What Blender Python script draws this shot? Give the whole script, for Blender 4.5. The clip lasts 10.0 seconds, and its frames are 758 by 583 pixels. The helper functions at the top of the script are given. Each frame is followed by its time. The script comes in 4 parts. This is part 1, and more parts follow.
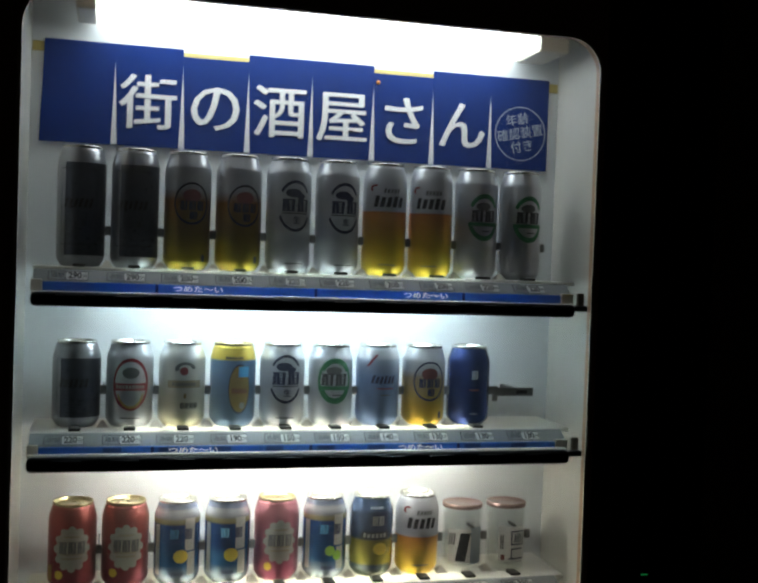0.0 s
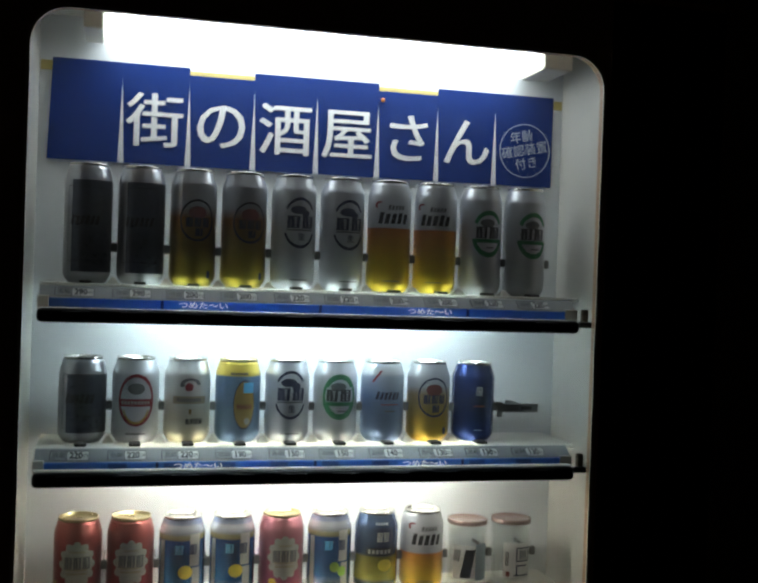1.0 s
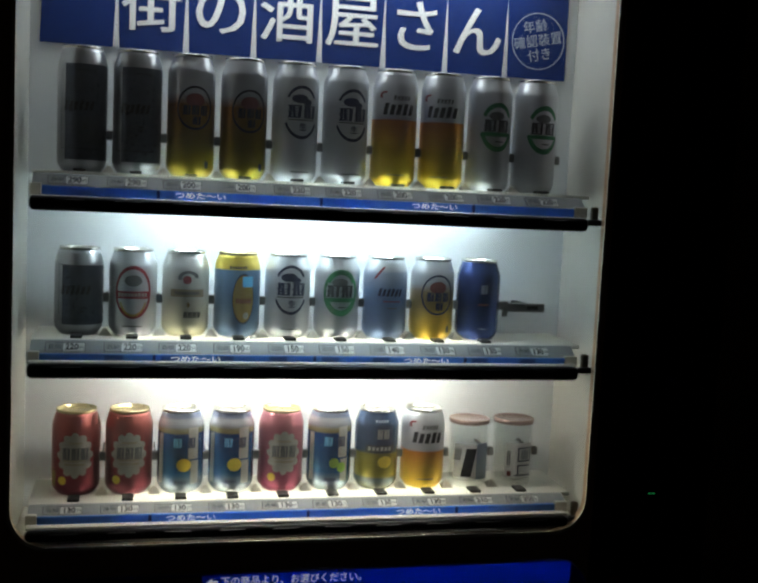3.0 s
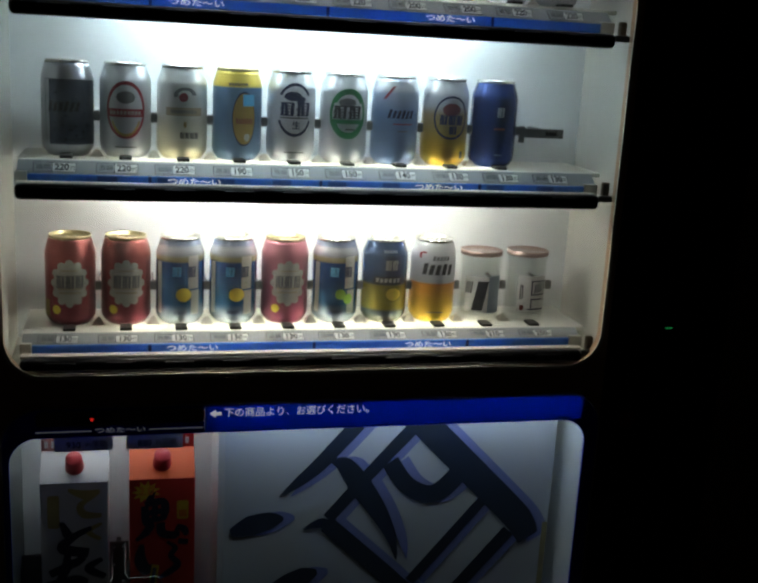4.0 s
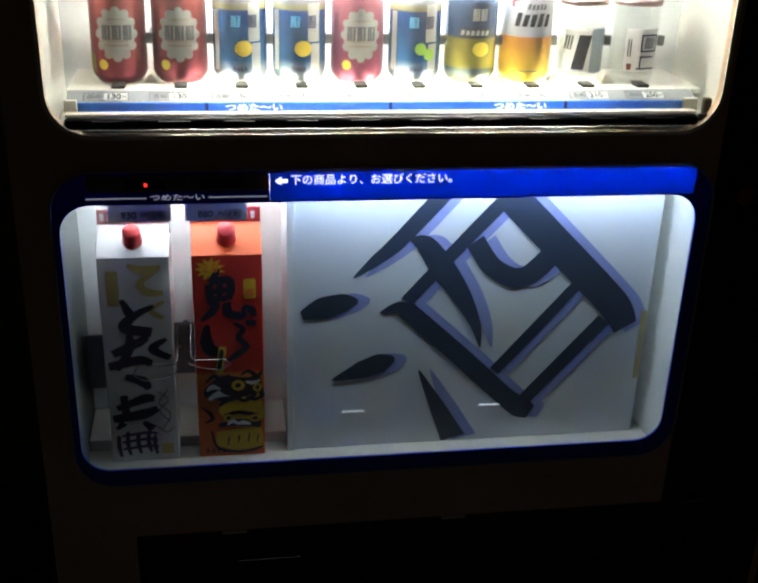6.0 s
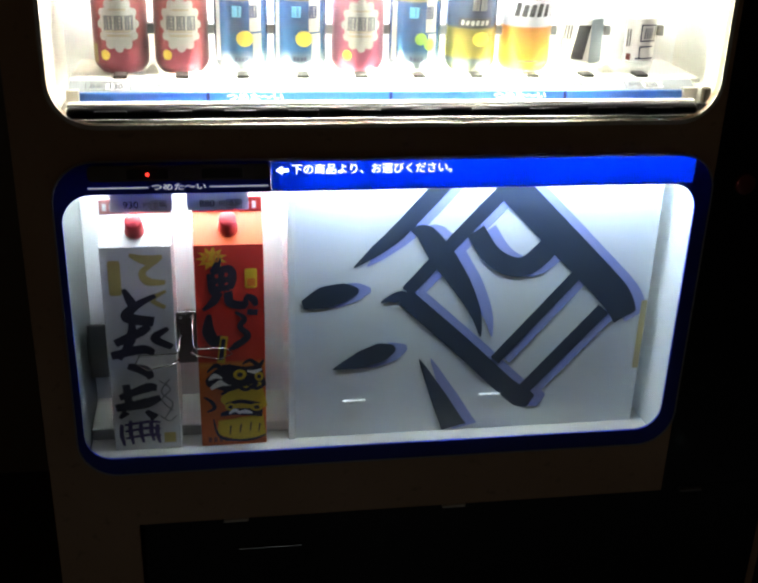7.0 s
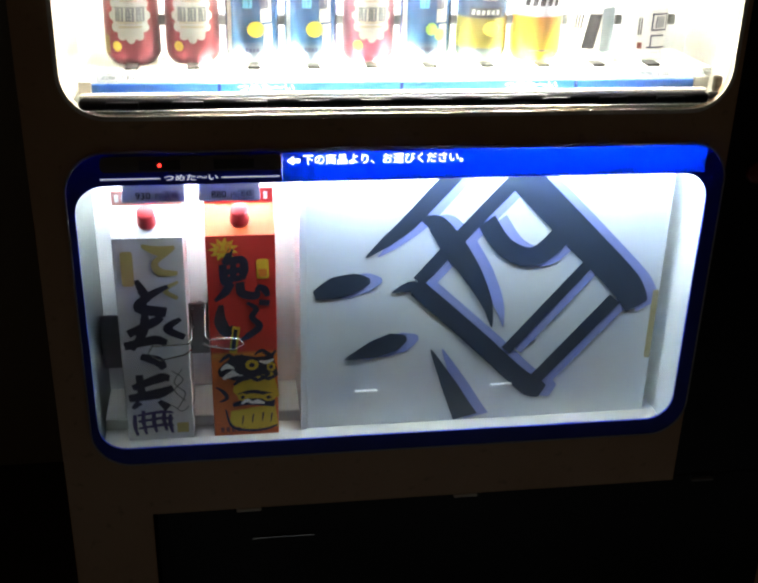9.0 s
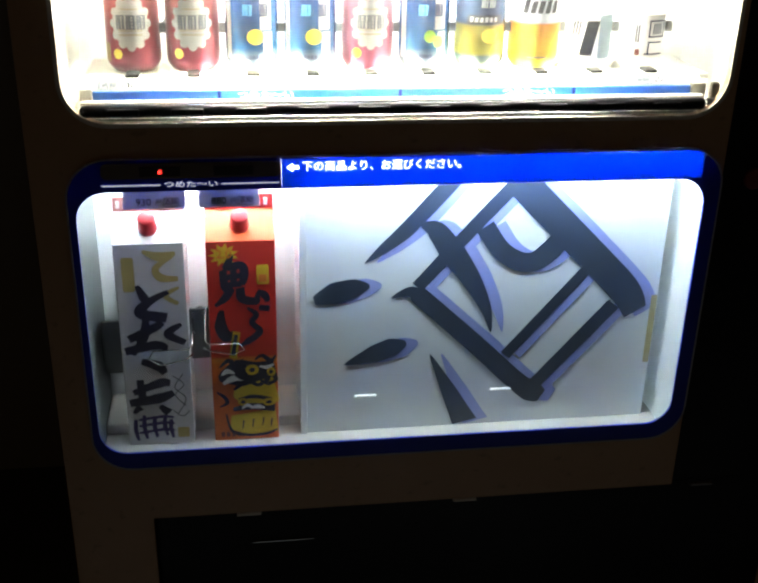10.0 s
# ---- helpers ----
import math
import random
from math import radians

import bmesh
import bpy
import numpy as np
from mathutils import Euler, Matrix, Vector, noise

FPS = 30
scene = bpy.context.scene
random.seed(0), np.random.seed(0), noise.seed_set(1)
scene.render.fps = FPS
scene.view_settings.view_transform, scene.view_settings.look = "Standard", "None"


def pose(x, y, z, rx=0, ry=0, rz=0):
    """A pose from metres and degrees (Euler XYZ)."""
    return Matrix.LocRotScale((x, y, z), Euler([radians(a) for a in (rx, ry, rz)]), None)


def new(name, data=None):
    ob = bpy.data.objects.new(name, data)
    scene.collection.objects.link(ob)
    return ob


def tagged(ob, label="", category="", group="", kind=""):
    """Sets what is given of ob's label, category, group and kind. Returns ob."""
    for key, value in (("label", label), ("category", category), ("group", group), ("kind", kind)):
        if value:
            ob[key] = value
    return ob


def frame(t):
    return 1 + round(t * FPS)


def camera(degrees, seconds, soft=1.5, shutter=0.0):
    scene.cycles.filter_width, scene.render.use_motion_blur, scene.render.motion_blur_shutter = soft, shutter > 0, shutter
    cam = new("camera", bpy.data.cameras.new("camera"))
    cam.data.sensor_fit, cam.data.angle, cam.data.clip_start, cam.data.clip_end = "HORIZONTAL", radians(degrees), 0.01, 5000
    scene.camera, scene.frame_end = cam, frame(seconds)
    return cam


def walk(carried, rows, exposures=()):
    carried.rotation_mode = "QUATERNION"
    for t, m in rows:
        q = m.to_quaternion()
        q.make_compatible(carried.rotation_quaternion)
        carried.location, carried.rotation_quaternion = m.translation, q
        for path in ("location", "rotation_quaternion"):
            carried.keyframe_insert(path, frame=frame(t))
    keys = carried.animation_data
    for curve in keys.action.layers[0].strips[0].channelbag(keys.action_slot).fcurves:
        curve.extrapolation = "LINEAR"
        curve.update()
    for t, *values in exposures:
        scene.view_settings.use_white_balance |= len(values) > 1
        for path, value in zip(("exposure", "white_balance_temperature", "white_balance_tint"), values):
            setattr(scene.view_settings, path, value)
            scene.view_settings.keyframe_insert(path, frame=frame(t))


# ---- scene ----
cam = camera(40.91, 10.0, soft=2.5)
# seconds, x, y, z, yaw, pitch, roll
ROWS = [
    (0.0, -0.2958, -1.4322, 1.5016, -14.873, -1.536, 2.000),
    (0.5, -0.2949, -1.4250, 1.5054, -14.120, -1.182, 2.083),
    (1.0, -0.2881, -1.4405, 1.5014, -14.226, -0.616, 1.976),
    (1.5, -0.2718, -1.4494, 1.4927, -13.936, -0.585, 1.611),
    (2.0, -0.2737, -1.4433, 1.4910, -13.971, -1.665, 1.848),
    (3.5, -0.2505, -1.3778, 1.4556, -13.348, -9.192, 3.266),
    (4.0, -0.2571, -1.3382, 1.4218, -14.115, -13.677, 3.228),
    (4.5, -0.2295, -1.3144, 1.3969, -12.580, -17.072, 2.725),
    (5.0, -0.2272, -1.2763, 1.3527, -11.767, -19.650, 2.620),
    (5.5, -0.2181, -1.2473, 1.3164, -9.854, -21.325, 1.958),
    (6.0, -0.2230, -1.2240, 1.3051, -9.595, -23.697, 1.989),
    (7.5, -0.2210, -1.2402, 1.2992, -9.076, -24.120, 1.583),
    (8.0, -0.2210, -1.2413, 1.2995, -8.711, -24.593, 1.315),
    (8.5, -0.2200, -1.2417, 1.2944, -8.698, -24.382, 1.346),
    (9.0, -0.2226, -1.2387, 1.2976, -8.758, -24.329, 1.437),
    (9.5, -0.2207, -1.2416, 1.2997, -8.666, -24.213, 1.289),
    (10.0, -0.2173, -1.2458, 1.3030, -8.502, -24.126, 1.301),
]
walk(cam, [(t, pose(x, y, z, 90 + pitch, 0, yaw) @ pose(0, 0, 0, 0, 0, roll)) for t, x, y, z, yaw, pitch, roll in ROWS],
     [(0, -0.08), (3.5, -0.02), (4.5, 0.2), (5.0, 0.9), (5.5, 1.6), (6.0, 2.25), (7.5, 3.55), (8.5, 3.7), (10.0, 3.7)])

# ---- world: night, a trace of warm street glow ----
world = bpy.data.worlds.new("night")
world.use_nodes = True
world.node_tree.nodes["Background"].inputs["Color"].default_value = (1.0, 0.66, 0.36, 1)
world.node_tree.nodes["Background"].inputs["Strength"].default_value = 0.0012
scene.world = world
TUBE_TOP, TUBE_MID, TUBE_LOW, TUBE_CASE = 5.6, 31.0, 33.0, 5.9

# ---- plan, metres; the machine's front is y = YF, the wares stand behind it ----
YF, YB = -0.060, 0.130          # front plate, back wall of the show case
WL, WR, WZ0, WZ1 = -0.412, 0.394, 0.9914, 1.842   # sides, foot and head of the upper window
LX0, LX1, LZ0, LZ1 = -0.409, 0.384, 0.544, 0.910   # lower window
SHELF = (1.487, 1.262, 1.034)   # tops of the three shelves
BARTOP = (0.0355, 0.0265, 0.0215)  # how far below its shelf each button bar begins
RAILTOP, RAILFOOT = (-0.007, -0.004, -0.003), (-0.0230, -0.0186, -0.0120)  # price rails, from the shelf
PITCHES, FIRST, CANY = (0.0735, 0.0732, 0.0729), -0.3368, 0.0590   # cans


# ---- materials ----
def mat(name, color, rough=0.5, metal=0.0, vary=0.12, scale=40.0, bump=0.05, spec=0.5, dirt=0.0):
    m = bpy.data.materials.new(name)
    m.use_nodes = True
    n, l = m.node_tree.nodes, m.node_tree.links
    b = n["Principled BSDF"]
    b.inputs["Roughness"].default_value, b.inputs["Metallic"].default_value = rough, metal
    b.inputs["Specular IOR Level"].default_value = spec
    co = n.new("ShaderNodeTexCoord")
    a, c = n.new("ShaderNodeTexNoise"), n.new("ShaderNodeTexNoise")
    a.inputs["Scale"].default_value, c.inputs["Scale"].default_value = scale * 0.15, scale * 6
    a.inputs["Detail"].default_value = 6
    l.new(co.outputs["Object"], a.inputs["Vector"]), l.new(co.outputs["Object"], c.inputs["Vector"])
    mix = n.new("ShaderNodeMix")
    mix.data_type = "RGBA"
    mix.inputs[6].default_value = (*[v * (1 - vary) for v in color], 1)
    mix.inputs[7].default_value = (*[min(1, v * (1 + vary * 0.5)) for v in color], 1)
    l.new(a.outputs["Fac"], mix.inputs[0])
    out = mix.outputs[2]
    if dirt:
        sp, ramp, dm = n.new("ShaderNodeTexNoise"), n.new("ShaderNodeValToRGB"), n.new("ShaderNodeMix")
        sp.inputs["Scale"].default_value, sp.inputs["Detail"].default_value = 70, 4
        ramp.color_ramp.elements[0].position, ramp.color_ramp.elements[1].position = 0.62, 0.72
        ramp.color_ramp.elements[1].color = (dirt, dirt, dirt, 1)
        dm.data_type, dm.inputs[7].default_value = "RGBA", (0.12, 0.09, 0.05, 1)
        l.new(co.outputs["Object"], sp.inputs["Vector"]), l.new(sp.outputs["Fac"], ramp.inputs["Fac"])
        l.new(ramp.outputs["Color"], dm.inputs[0]), l.new(out, dm.inputs[6])
        out = dm.outputs[2]
    l.new(out, b.inputs["Base Color"])
    rr = n.new("ShaderNodeMapRange")
    rr.inputs["To Min"].default_value, rr.inputs["To Max"].default_value = max(0.02, rough - 0.08), min(1, rough + 0.08)
    l.new(c.outputs["Fac"], rr.inputs["Value"]), l.new(rr.outputs["Result"], b.inputs["Roughness"])
    if bump:
        bp = n.new("ShaderNodeBump")
        bp.inputs["Strength"].default_value, bp.inputs["Distance"].default_value = bump, 0.001
        l.new(c.outputs["Fac"], bp.inputs["Height"]), l.new(bp.outputs["Normal"], b.inputs["Normal"])
    return m


def lit_plastic(name, color, through_part=0.5):
    """White or coloured plastic that lets light through."""
    m = mat(name, color, 0.45, vary=0.06)
    n, l = m.node_tree.nodes, m.node_tree.links
    t, mx = n.new("ShaderNodeBsdfTranslucent"), n.new("ShaderNodeMixShader")
    t.inputs["Color"].default_value = (*color, 1)
    mx.inputs[0].default_value = through_part
    l.new(n["Principled BSDF"].outputs[0], mx.inputs[1]), l.new(t.outputs[0], mx.inputs[2])
    l.new(mx.outputs[0], n["Material Output"].inputs["Surface"])
    return m


def glow(name, color, strength):
    m = bpy.data.materials.new(name)
    m.use_nodes = True
    b = m.node_tree.nodes["Principled BSDF"]
    b.inputs["Base Color"].default_value = (*color, 1)
    b.inputs["Emission Color"].default_value = (*color, 1)
    b.inputs["Emission Strength"].default_value = strength
    return m


def clear(name, tint, gloss=0.05, rough=0.02, veil=0.0):
    m = bpy.data.materials.new(name)
    m.use_nodes = True
    n, l = m.node_tree.nodes, m.node_tree.links
    t, g, mx = n.new("ShaderNodeBsdfTransparent"), n.new("ShaderNodeBsdfGlossy"), n.new("ShaderNodeMixShader")
    t.inputs["Color"].default_value, g.inputs["Roughness"].default_value = (*tint, 1), rough
    mx.inputs[0].default_value = gloss
    l.new(t.outputs[0], mx.inputs[1]), l.new(g.outputs[0], mx.inputs[2])
    out = mx
    if veil:     # a thin veil that imitates glare by scattering what falls on the pane
        co, nz, mp = n.new("ShaderNodeTexCoord"), n.new("ShaderNodeTexNoise"), n.new("ShaderNodeMapRange")
        film, out = n.new("ShaderNodeBsdfTranslucent"), n.new("ShaderNodeMixShader")
        nz.inputs["Scale"].default_value, nz.inputs["Detail"].default_value = 9, 6
        mp.inputs["To Min"].default_value, mp.inputs["To Max"].default_value = veil * 0.6, veil * 1.4
        film.inputs["Color"].default_value = (0.9, 0.88, 0.84, 1)
        l.new(co.outputs["Object"], nz.inputs["Vector"]), l.new(nz.outputs["Fac"], mp.inputs["Value"]), l.new(mp.outputs["Result"], out.inputs[0])
        l.new(mx.outputs[0], out.inputs[1]), l.new(film.outputs[0], out.inputs[2])
    l.new(out.outputs[0], n["Material Output"].inputs["Surface"])
    return m


def banded(name, stops, rough=0.32, metal=0.35, ribs=0.0):
    """Printed metal, its colour running up the can: stops are (height, colour)."""
    m = mat(name, (0.5, 0.5, 0.5), rough, metal, vary=0.1, bump=0.0)
    n, l = m.node_tree.nodes, m.node_tree.links
    co, sep, mp, ramp = n.new("ShaderNodeTexCoord"), n.new("ShaderNodeSeparateXYZ"), n.new("ShaderNodeMapRange"), n.new("ShaderNodeValToRGB")
    mp.inputs["From Max"].default_value = 0.17
    l.new(co.outputs["Object"], sep.inputs[0]), l.new(sep.outputs["Z"], mp.inputs["Value"]), l.new(mp.outputs["Result"], ramp.inputs["Fac"])
    e = ramp.color_ramp.elements
    e[0].position, e[0].color = stops[0][0] / 0.17, (*stops[0][1], 1)
    e[1].position, e[1].color = stops[-1][0] / 0.17, (*stops[-1][1], 1)
    for z, c in stops[1:-1]:
        k = e.new(z / 0.17)
        k.color = (*c, 1)
    b = n["Principled BSDF"]
    l.remove(b.inputs["Roughness"].links[0])
    b.inputs["Roughness"].default_value = rough
    l.new(ramp.outputs["Color"], b.inputs["Base Color"])
    if ribs:
        w, bp = n.new("ShaderNodeTexWave"), n.new("ShaderNodeBump")
        w.bands_direction, w.inputs["Scale"].default_value = "DIAGONAL", 150
        bp.inputs["Strength"].default_value, bp.inputs["Distance"].default_value = ribs, 0.002
        l.new(co.outputs["Object"], w.inputs["Vector"]), l.new(w.outputs["Fac"], bp.inputs["Height"]), l.new(bp.outputs["Normal"], b.inputs["Normal"])
    return m


BEIGE = mat("beige enamelled steel", (0.46, 0.29, 0.17), 0.45, vary=0.18, scale=12, dirt=0.35)
DARK = mat("black plastic", (0.006, 0.006, 0.007), 0.4, vary=0.3, spec=0.2)
DULL = mat("dark rubbed plastic", (0.03, 0.028, 0.026), 0.5, vary=0.3)
INNER = mat("cream painted lining", (0.57, 0.56, 0.51), 0.45, vary=0.06, scale=10, dirt=0.10)
GREYWALL = mat("darker grey lining", (0.16, 0.18, 0.18), 0.5, dirt=0.1)
INNERBACK = mat("white painted lining", (0.77, 0.80, 0.82), 0.5, vary=0.06, scale=10, dirt=0.06)
FLOORPL = lit_plastic("milky shelf plastic", (0.86, 0.85, 0.80), 0.38)
GREYSTRIP = mat("grey price rail", (0.27, 0.29, 0.30), 0.45, vary=0.08, dirt=0.1)
PLATEGREY = mat("grey price plate", (0.52, 0.54, 0.55), 0.45, vary=0.08)
CREAMPL = mat("cream plastic", (0.66, 0.63, 0.55), 0.45, dirt=0.2)
BLUERAIL = lit_plastic("blue rail plastic", (0.10, 0.28, 0.74), 0.6)
NAVYRAIL = mat("navy divider plastic", (0.015, 0.04, 0.16), 0.4)
WHITEPR = mat("white print", (0.85, 0.85, 0.85), 0.5, vary=0.03)
BLACKPR = mat("black print", (0.015, 0.015, 0.02), 0.5, vary=0.1)
GREYPR = mat("grey print", (0.14, 0.145, 0.15), 0.5)
TAGWHITE = mat("white tag card", (0.60, 0.61, 0.60), 0.5, vary=0.05)
CLOTH = mat("blue banner card", (0.003, 0.026, 0.17), 0.8, vary=0.2, scale=60, bump=0.2, spec=0.15)
LETTER = mat("white banner print", (0.88, 0.89, 0.90), 0.7, vary=0.04)
STAMP = mat("pale stamp print", (0.42, 0.48, 0.62), 0.7)
ROD = mat("pale yellow rod", (0.62, 0.50, 0.16), 0.6)
TRIM = mat("pale trim paint", (0.36, 0.36, 0.38), 0.3)
STEEL = mat("bright steel", (0.62, 0.62, 0.60), 0.22, 1.0, vary=0.1)
GREYMETAL = mat("dull grey metal", (0.20, 0.20, 0.20), 0.4, 0.7)
LID = mat("can lid aluminium", (0.75, 0.74, 0.70), 0.25, 0.9, vary=0.08)
GOLDLID = mat("gold can lid", (0.62, 0.52, 0.30), 0.3, 0.9, vary=0.08)
CASEBLUE = lit_plastic("dark blue window frame", (0.006, 0.022, 0.42), 0.10)
BANDBLUE = lit_plastic("royal blue lit band", (0.010, 0.16, 0.74), 0.30)
# these prints emit light themselves, in place of tube light shining through
CASEWHITE = glow("backlight glow in white print", (0.88, 0.94, 1.0), 0.30)
RAILWHITE = glow("backlight glow in rail print", (0.9, 0.95, 1.0), 0.45)
DIMWHITE = glow("weak backlight glow in print", (0.80, 0.86, 1.0), 0.05)
PANEL = mat("white printed panel", (0.66, 0.70, 0.74), 0.42, vary=0.04, scale=8, dirt=0.05)
INK = mat("slate ink", (0.034, 0.050, 0.085), 0.45, vary=0.3, scale=60, dirt=0.15)
LILAC = mat("lilac ink", (0.27, 0.32, 0.66), 0.45, vary=0.06)
GLASS = clear("window glass", (0.97, 0.98, 0.98), 0.035)
# glare over the upper window, put into the pane as a scattering veil
VEILGLASS = clear("window glass with glare veil", (0.97, 0.98, 0.98), 0.03, veil=0.008)
CUPGLASS = clear("cup glass", (0.955, 0.965, 0.96), 0.08, 0.05)
ASPHALT = mat("night asphalt", (0.05, 0.05, 0.05), 0.85, vary=0.4, scale=30, bump=0.6)
CONCRETE = mat("concrete wall", (0.25, 0.24, 0.22), 0.85, vary=0.25, scale=8, bump=0.4)


# ---- building helpers ----
def part(name, bm, material, parent=None, label="", smooth=False):
    me = bpy.data.meshes.new(name)
    bmesh.ops.recalc_face_normals(bm, faces=bm.faces)
    for f in bm.faces:
        f.smooth = smooth
    bm.to_mesh(me)
    bm.free()
    me.materials.append(material)
    ob = new(name, me)
    if parent:
        ob.parent = parent
    if label:
        tagged(ob, label)
    return ob


def thing(name, label, category, at=(0, 0, 0), group="", kind=""):
    ob = new(name)
    ob.location = at
    ob.empty_display_size = 0.02
    return tagged(ob, label, category, group, kind)


def structure(ob, label, category):
    return tagged(ob, label, category, "", "structure")


def box(x0, x1, y0, y1, z0, z1, bevel=0.0, bm=None, seg=2):
    own = bmesh.new()
    bmesh.ops.create_cube(own, size=1)
    bmesh.ops.transform(own, verts=own.verts, matrix=Matrix.LocRotScale(((x0 + x1) / 2, (y0 + y1) / 2, (z0 + z1) / 2), None, (x1 - x0, y1 - y0, z1 - z0)))
    if bevel:
        bmesh.ops.bevel(own, geom=own.edges, offset=bevel, segments=seg, affect="EDGES", profile=0.5)
    if bm is None:
        return own
    me = bpy.data.meshes.new("tmp")
    own.to_mesh(me), own.free()
    bm.from_mesh(me), bpy.data.meshes.remove(me)
    return bm


def lathe(profile, segments=40, bm=None):
    """Turn (radius, height) pairs about z."""
    bm = bm or bmesh.new()
    rings = []
    for r, z in profile:
        if r < 1e-6:
            rings.append([bm.verts.new((0, 0, z))])
        else:
            rings.append([bm.verts.new((r * math.cos(2 * math.pi * k / segments), r * math.sin(2 * math.pi * k / segments), z)) for k in range(segments)])
    for a, b in zip(rings, rings[1:]):
        for k in range(segments):
            q = (k + 1) % segments
            if len(a) == 1 and len(b) > 1:
                bm.faces.new((a[0], b[k], b[q]))
            elif len(b) == 1 and len(a) > 1:
                bm.faces.new((a[k], b[0], a[q]))
            elif len(a) > 1:
                bm.faces.new((a[k], a[q], b[q], b[k]))
    return bm


def rounded(x0, x1, z0, z1, r, n=8):
    """A rounded rectangle's outline in x and z."""
    pts = []
    for cx, cz, a0 in ((x1 - r, z1 - r, 0), (x0 + r, z1 - r, 90), (x0 + r, z0 + r, 180), (x1 - r, z0 + r, 270)):
        for k in range(n + 1):
            a = radians(a0 + 90 * k / n)
            pts.append((cx + r * math.cos(a), cz + r * math.sin(a)))
    return pts


def plate(loops, y0, y1):
    """An upright plate from y0 to y1, bounded by the first outline and pierced by the others."""
    bm = bmesh.new()
    for loop in loops:
        vs = [bm.verts.new((x, y0, z)) for x, z in loop]
        for a, b in zip(vs, vs[1:] + vs[:1]):
            bm.edges.new((a, b))
    got = bmesh.ops.triangle_fill(bm, edges=bm.edges[:], use_beauty=True)
    faces = [g for g in got["geom"] if isinstance(g, bmesh.types.BMFace)]
    more = bmesh.ops.extrude_face_region(bm, geom=faces)
    bmesh.ops.translate(bm, verts=[g for g in more["geom"] if isinstance(g, bmesh.types.BMVert)], vec=(0, y1 - y0, 0))
    return bm


def tube(points, radius, name, material, parent, label=""):
    """A round wire through the points, as a mesh."""
    bm = bmesh.new()
    P = [Vector(p) for p in points]
    rings, side = [], 8
    for i, p in enumerate(P):
        d = ((P[min(i + 1, len(P) - 1)] - p).normalized() + (p - P[max(i - 1, 0)]).normalized()).normalized()
        u = d.orthogonal().normalized() if i == 0 else (u - d * u.dot(d)).normalized()
        w = d.cross(u)
        rings.append([bm.verts.new(p + radius * (math.cos(2 * math.pi * k / side) * u + math.sin(2 * math.pi * k / side) * w)) for k in range(side)])
    for a, b in zip(rings, rings[1:]):
        for k in range(side):
            bm.faces.new((a[k], a[(k + 1) % side], b[(k + 1) % side], b[k]))
    bm.faces.new(rings[0]), bm.faces.new(rings[-1])
    return part(name, bm, material, parent, label, True)


def lettering(body, size, at, material, parent, bold=0.0, turn=0.0, squeeze=1.0, wrap=0.0, name="lettering", tilt=0.0):
    """Words in the built-in font, upright and facing the street; wrap: the radius of the can that they run round."""
    cu = bpy.data.curves.new("words", "FONT")
    cu.body, cu.size, cu.align_x, cu.align_y, cu.offset, cu.resolution_u = body, size, "CENTER", "CENTER", bold, 3
    cu.extrude = 0.0 if wrap else 0.0002
    tmp = bpy.data.objects.new("words", cu)
    scene.collection.objects.link(tmp)
    me = bpy.data.meshes.new_from_object(tmp.evaluated_get(bpy.context.evaluated_depsgraph_get()))
    bpy.data.objects.remove(tmp)
    bpy.data.curves.remove(cu)
    me.transform(Matrix.Rotation(radians(turn), 4, "Z") @ Matrix.Diagonal((squeeze, 1, 1, 1)))
    if wrap:
        for v in me.vertices:
            a = (v.co.x + at[0]) / wrap
            v.co = Vector((wrap * math.sin(a), -wrap * math.cos(a), at[2] + v.co.y))
    else:
        me.transform(Matrix.Translation(at) @ Matrix.Rotation(radians(90 - tilt), 4, "X"))
    me.name = name
    me.materials.clear()
    me.materials.append(material)
    ob = new(name, me)
    ob.parent = parent
    return ob


def decal(fn, nu, nv, r, name, material, parent, label=""):
    """A printed patch on a can: fn(s, t) gives the distance round it and the height."""
    bm = bmesh.new()
    g = []
    for i in range(nu + 1):
        row = []
        for j in range(nv + 1):
            u, v = fn(i / nu, j / nv)
            row.append(bm.verts.new((r * math.sin(u / r), -r * math.cos(u / r), v)))
        g.append(row)
    for i in range(nu):
        for j in range(nv):
            bm.faces.new((g[i][j], g[i + 1][j], g[i + 1][j + 1], g[i][j + 1]))
    return part(name, bm, material, parent, label, True)


def oval(u, v, a, b, inner=0.0, a0=0.0, a1=360.0):
    def fn(s, t):
        k, q = radians(a0 + (a1 - a0) * s), inner + (1 - inner) * t
        return u + a * q * math.cos(k), v + b * q * math.sin(k)
    return fn


def patch(u0, u1, v0, v1, slant=0.0):
    return lambda s, t: (u0 + (u1 - u0) * s + slant * t, v0 + (v1 - v0) * t)


# ---- setting ----
bm = bmesh.new()
bmesh.ops.create_grid(bm, x_segments=40, y_segments=40, size=60)
for v in bm.verts:
    v.co.z = 0.004 * noise.noise(v.co * 3)
structure(part("ground", bm, ASPHALT), "dark asphalt ground in front of the machine at night", "ground")
structure(part("wall_north", box(-4, 4, 0.75, 0.9, 0, 4), CONCRETE), "plain dark concrete wall behind the vending machine", "wall")

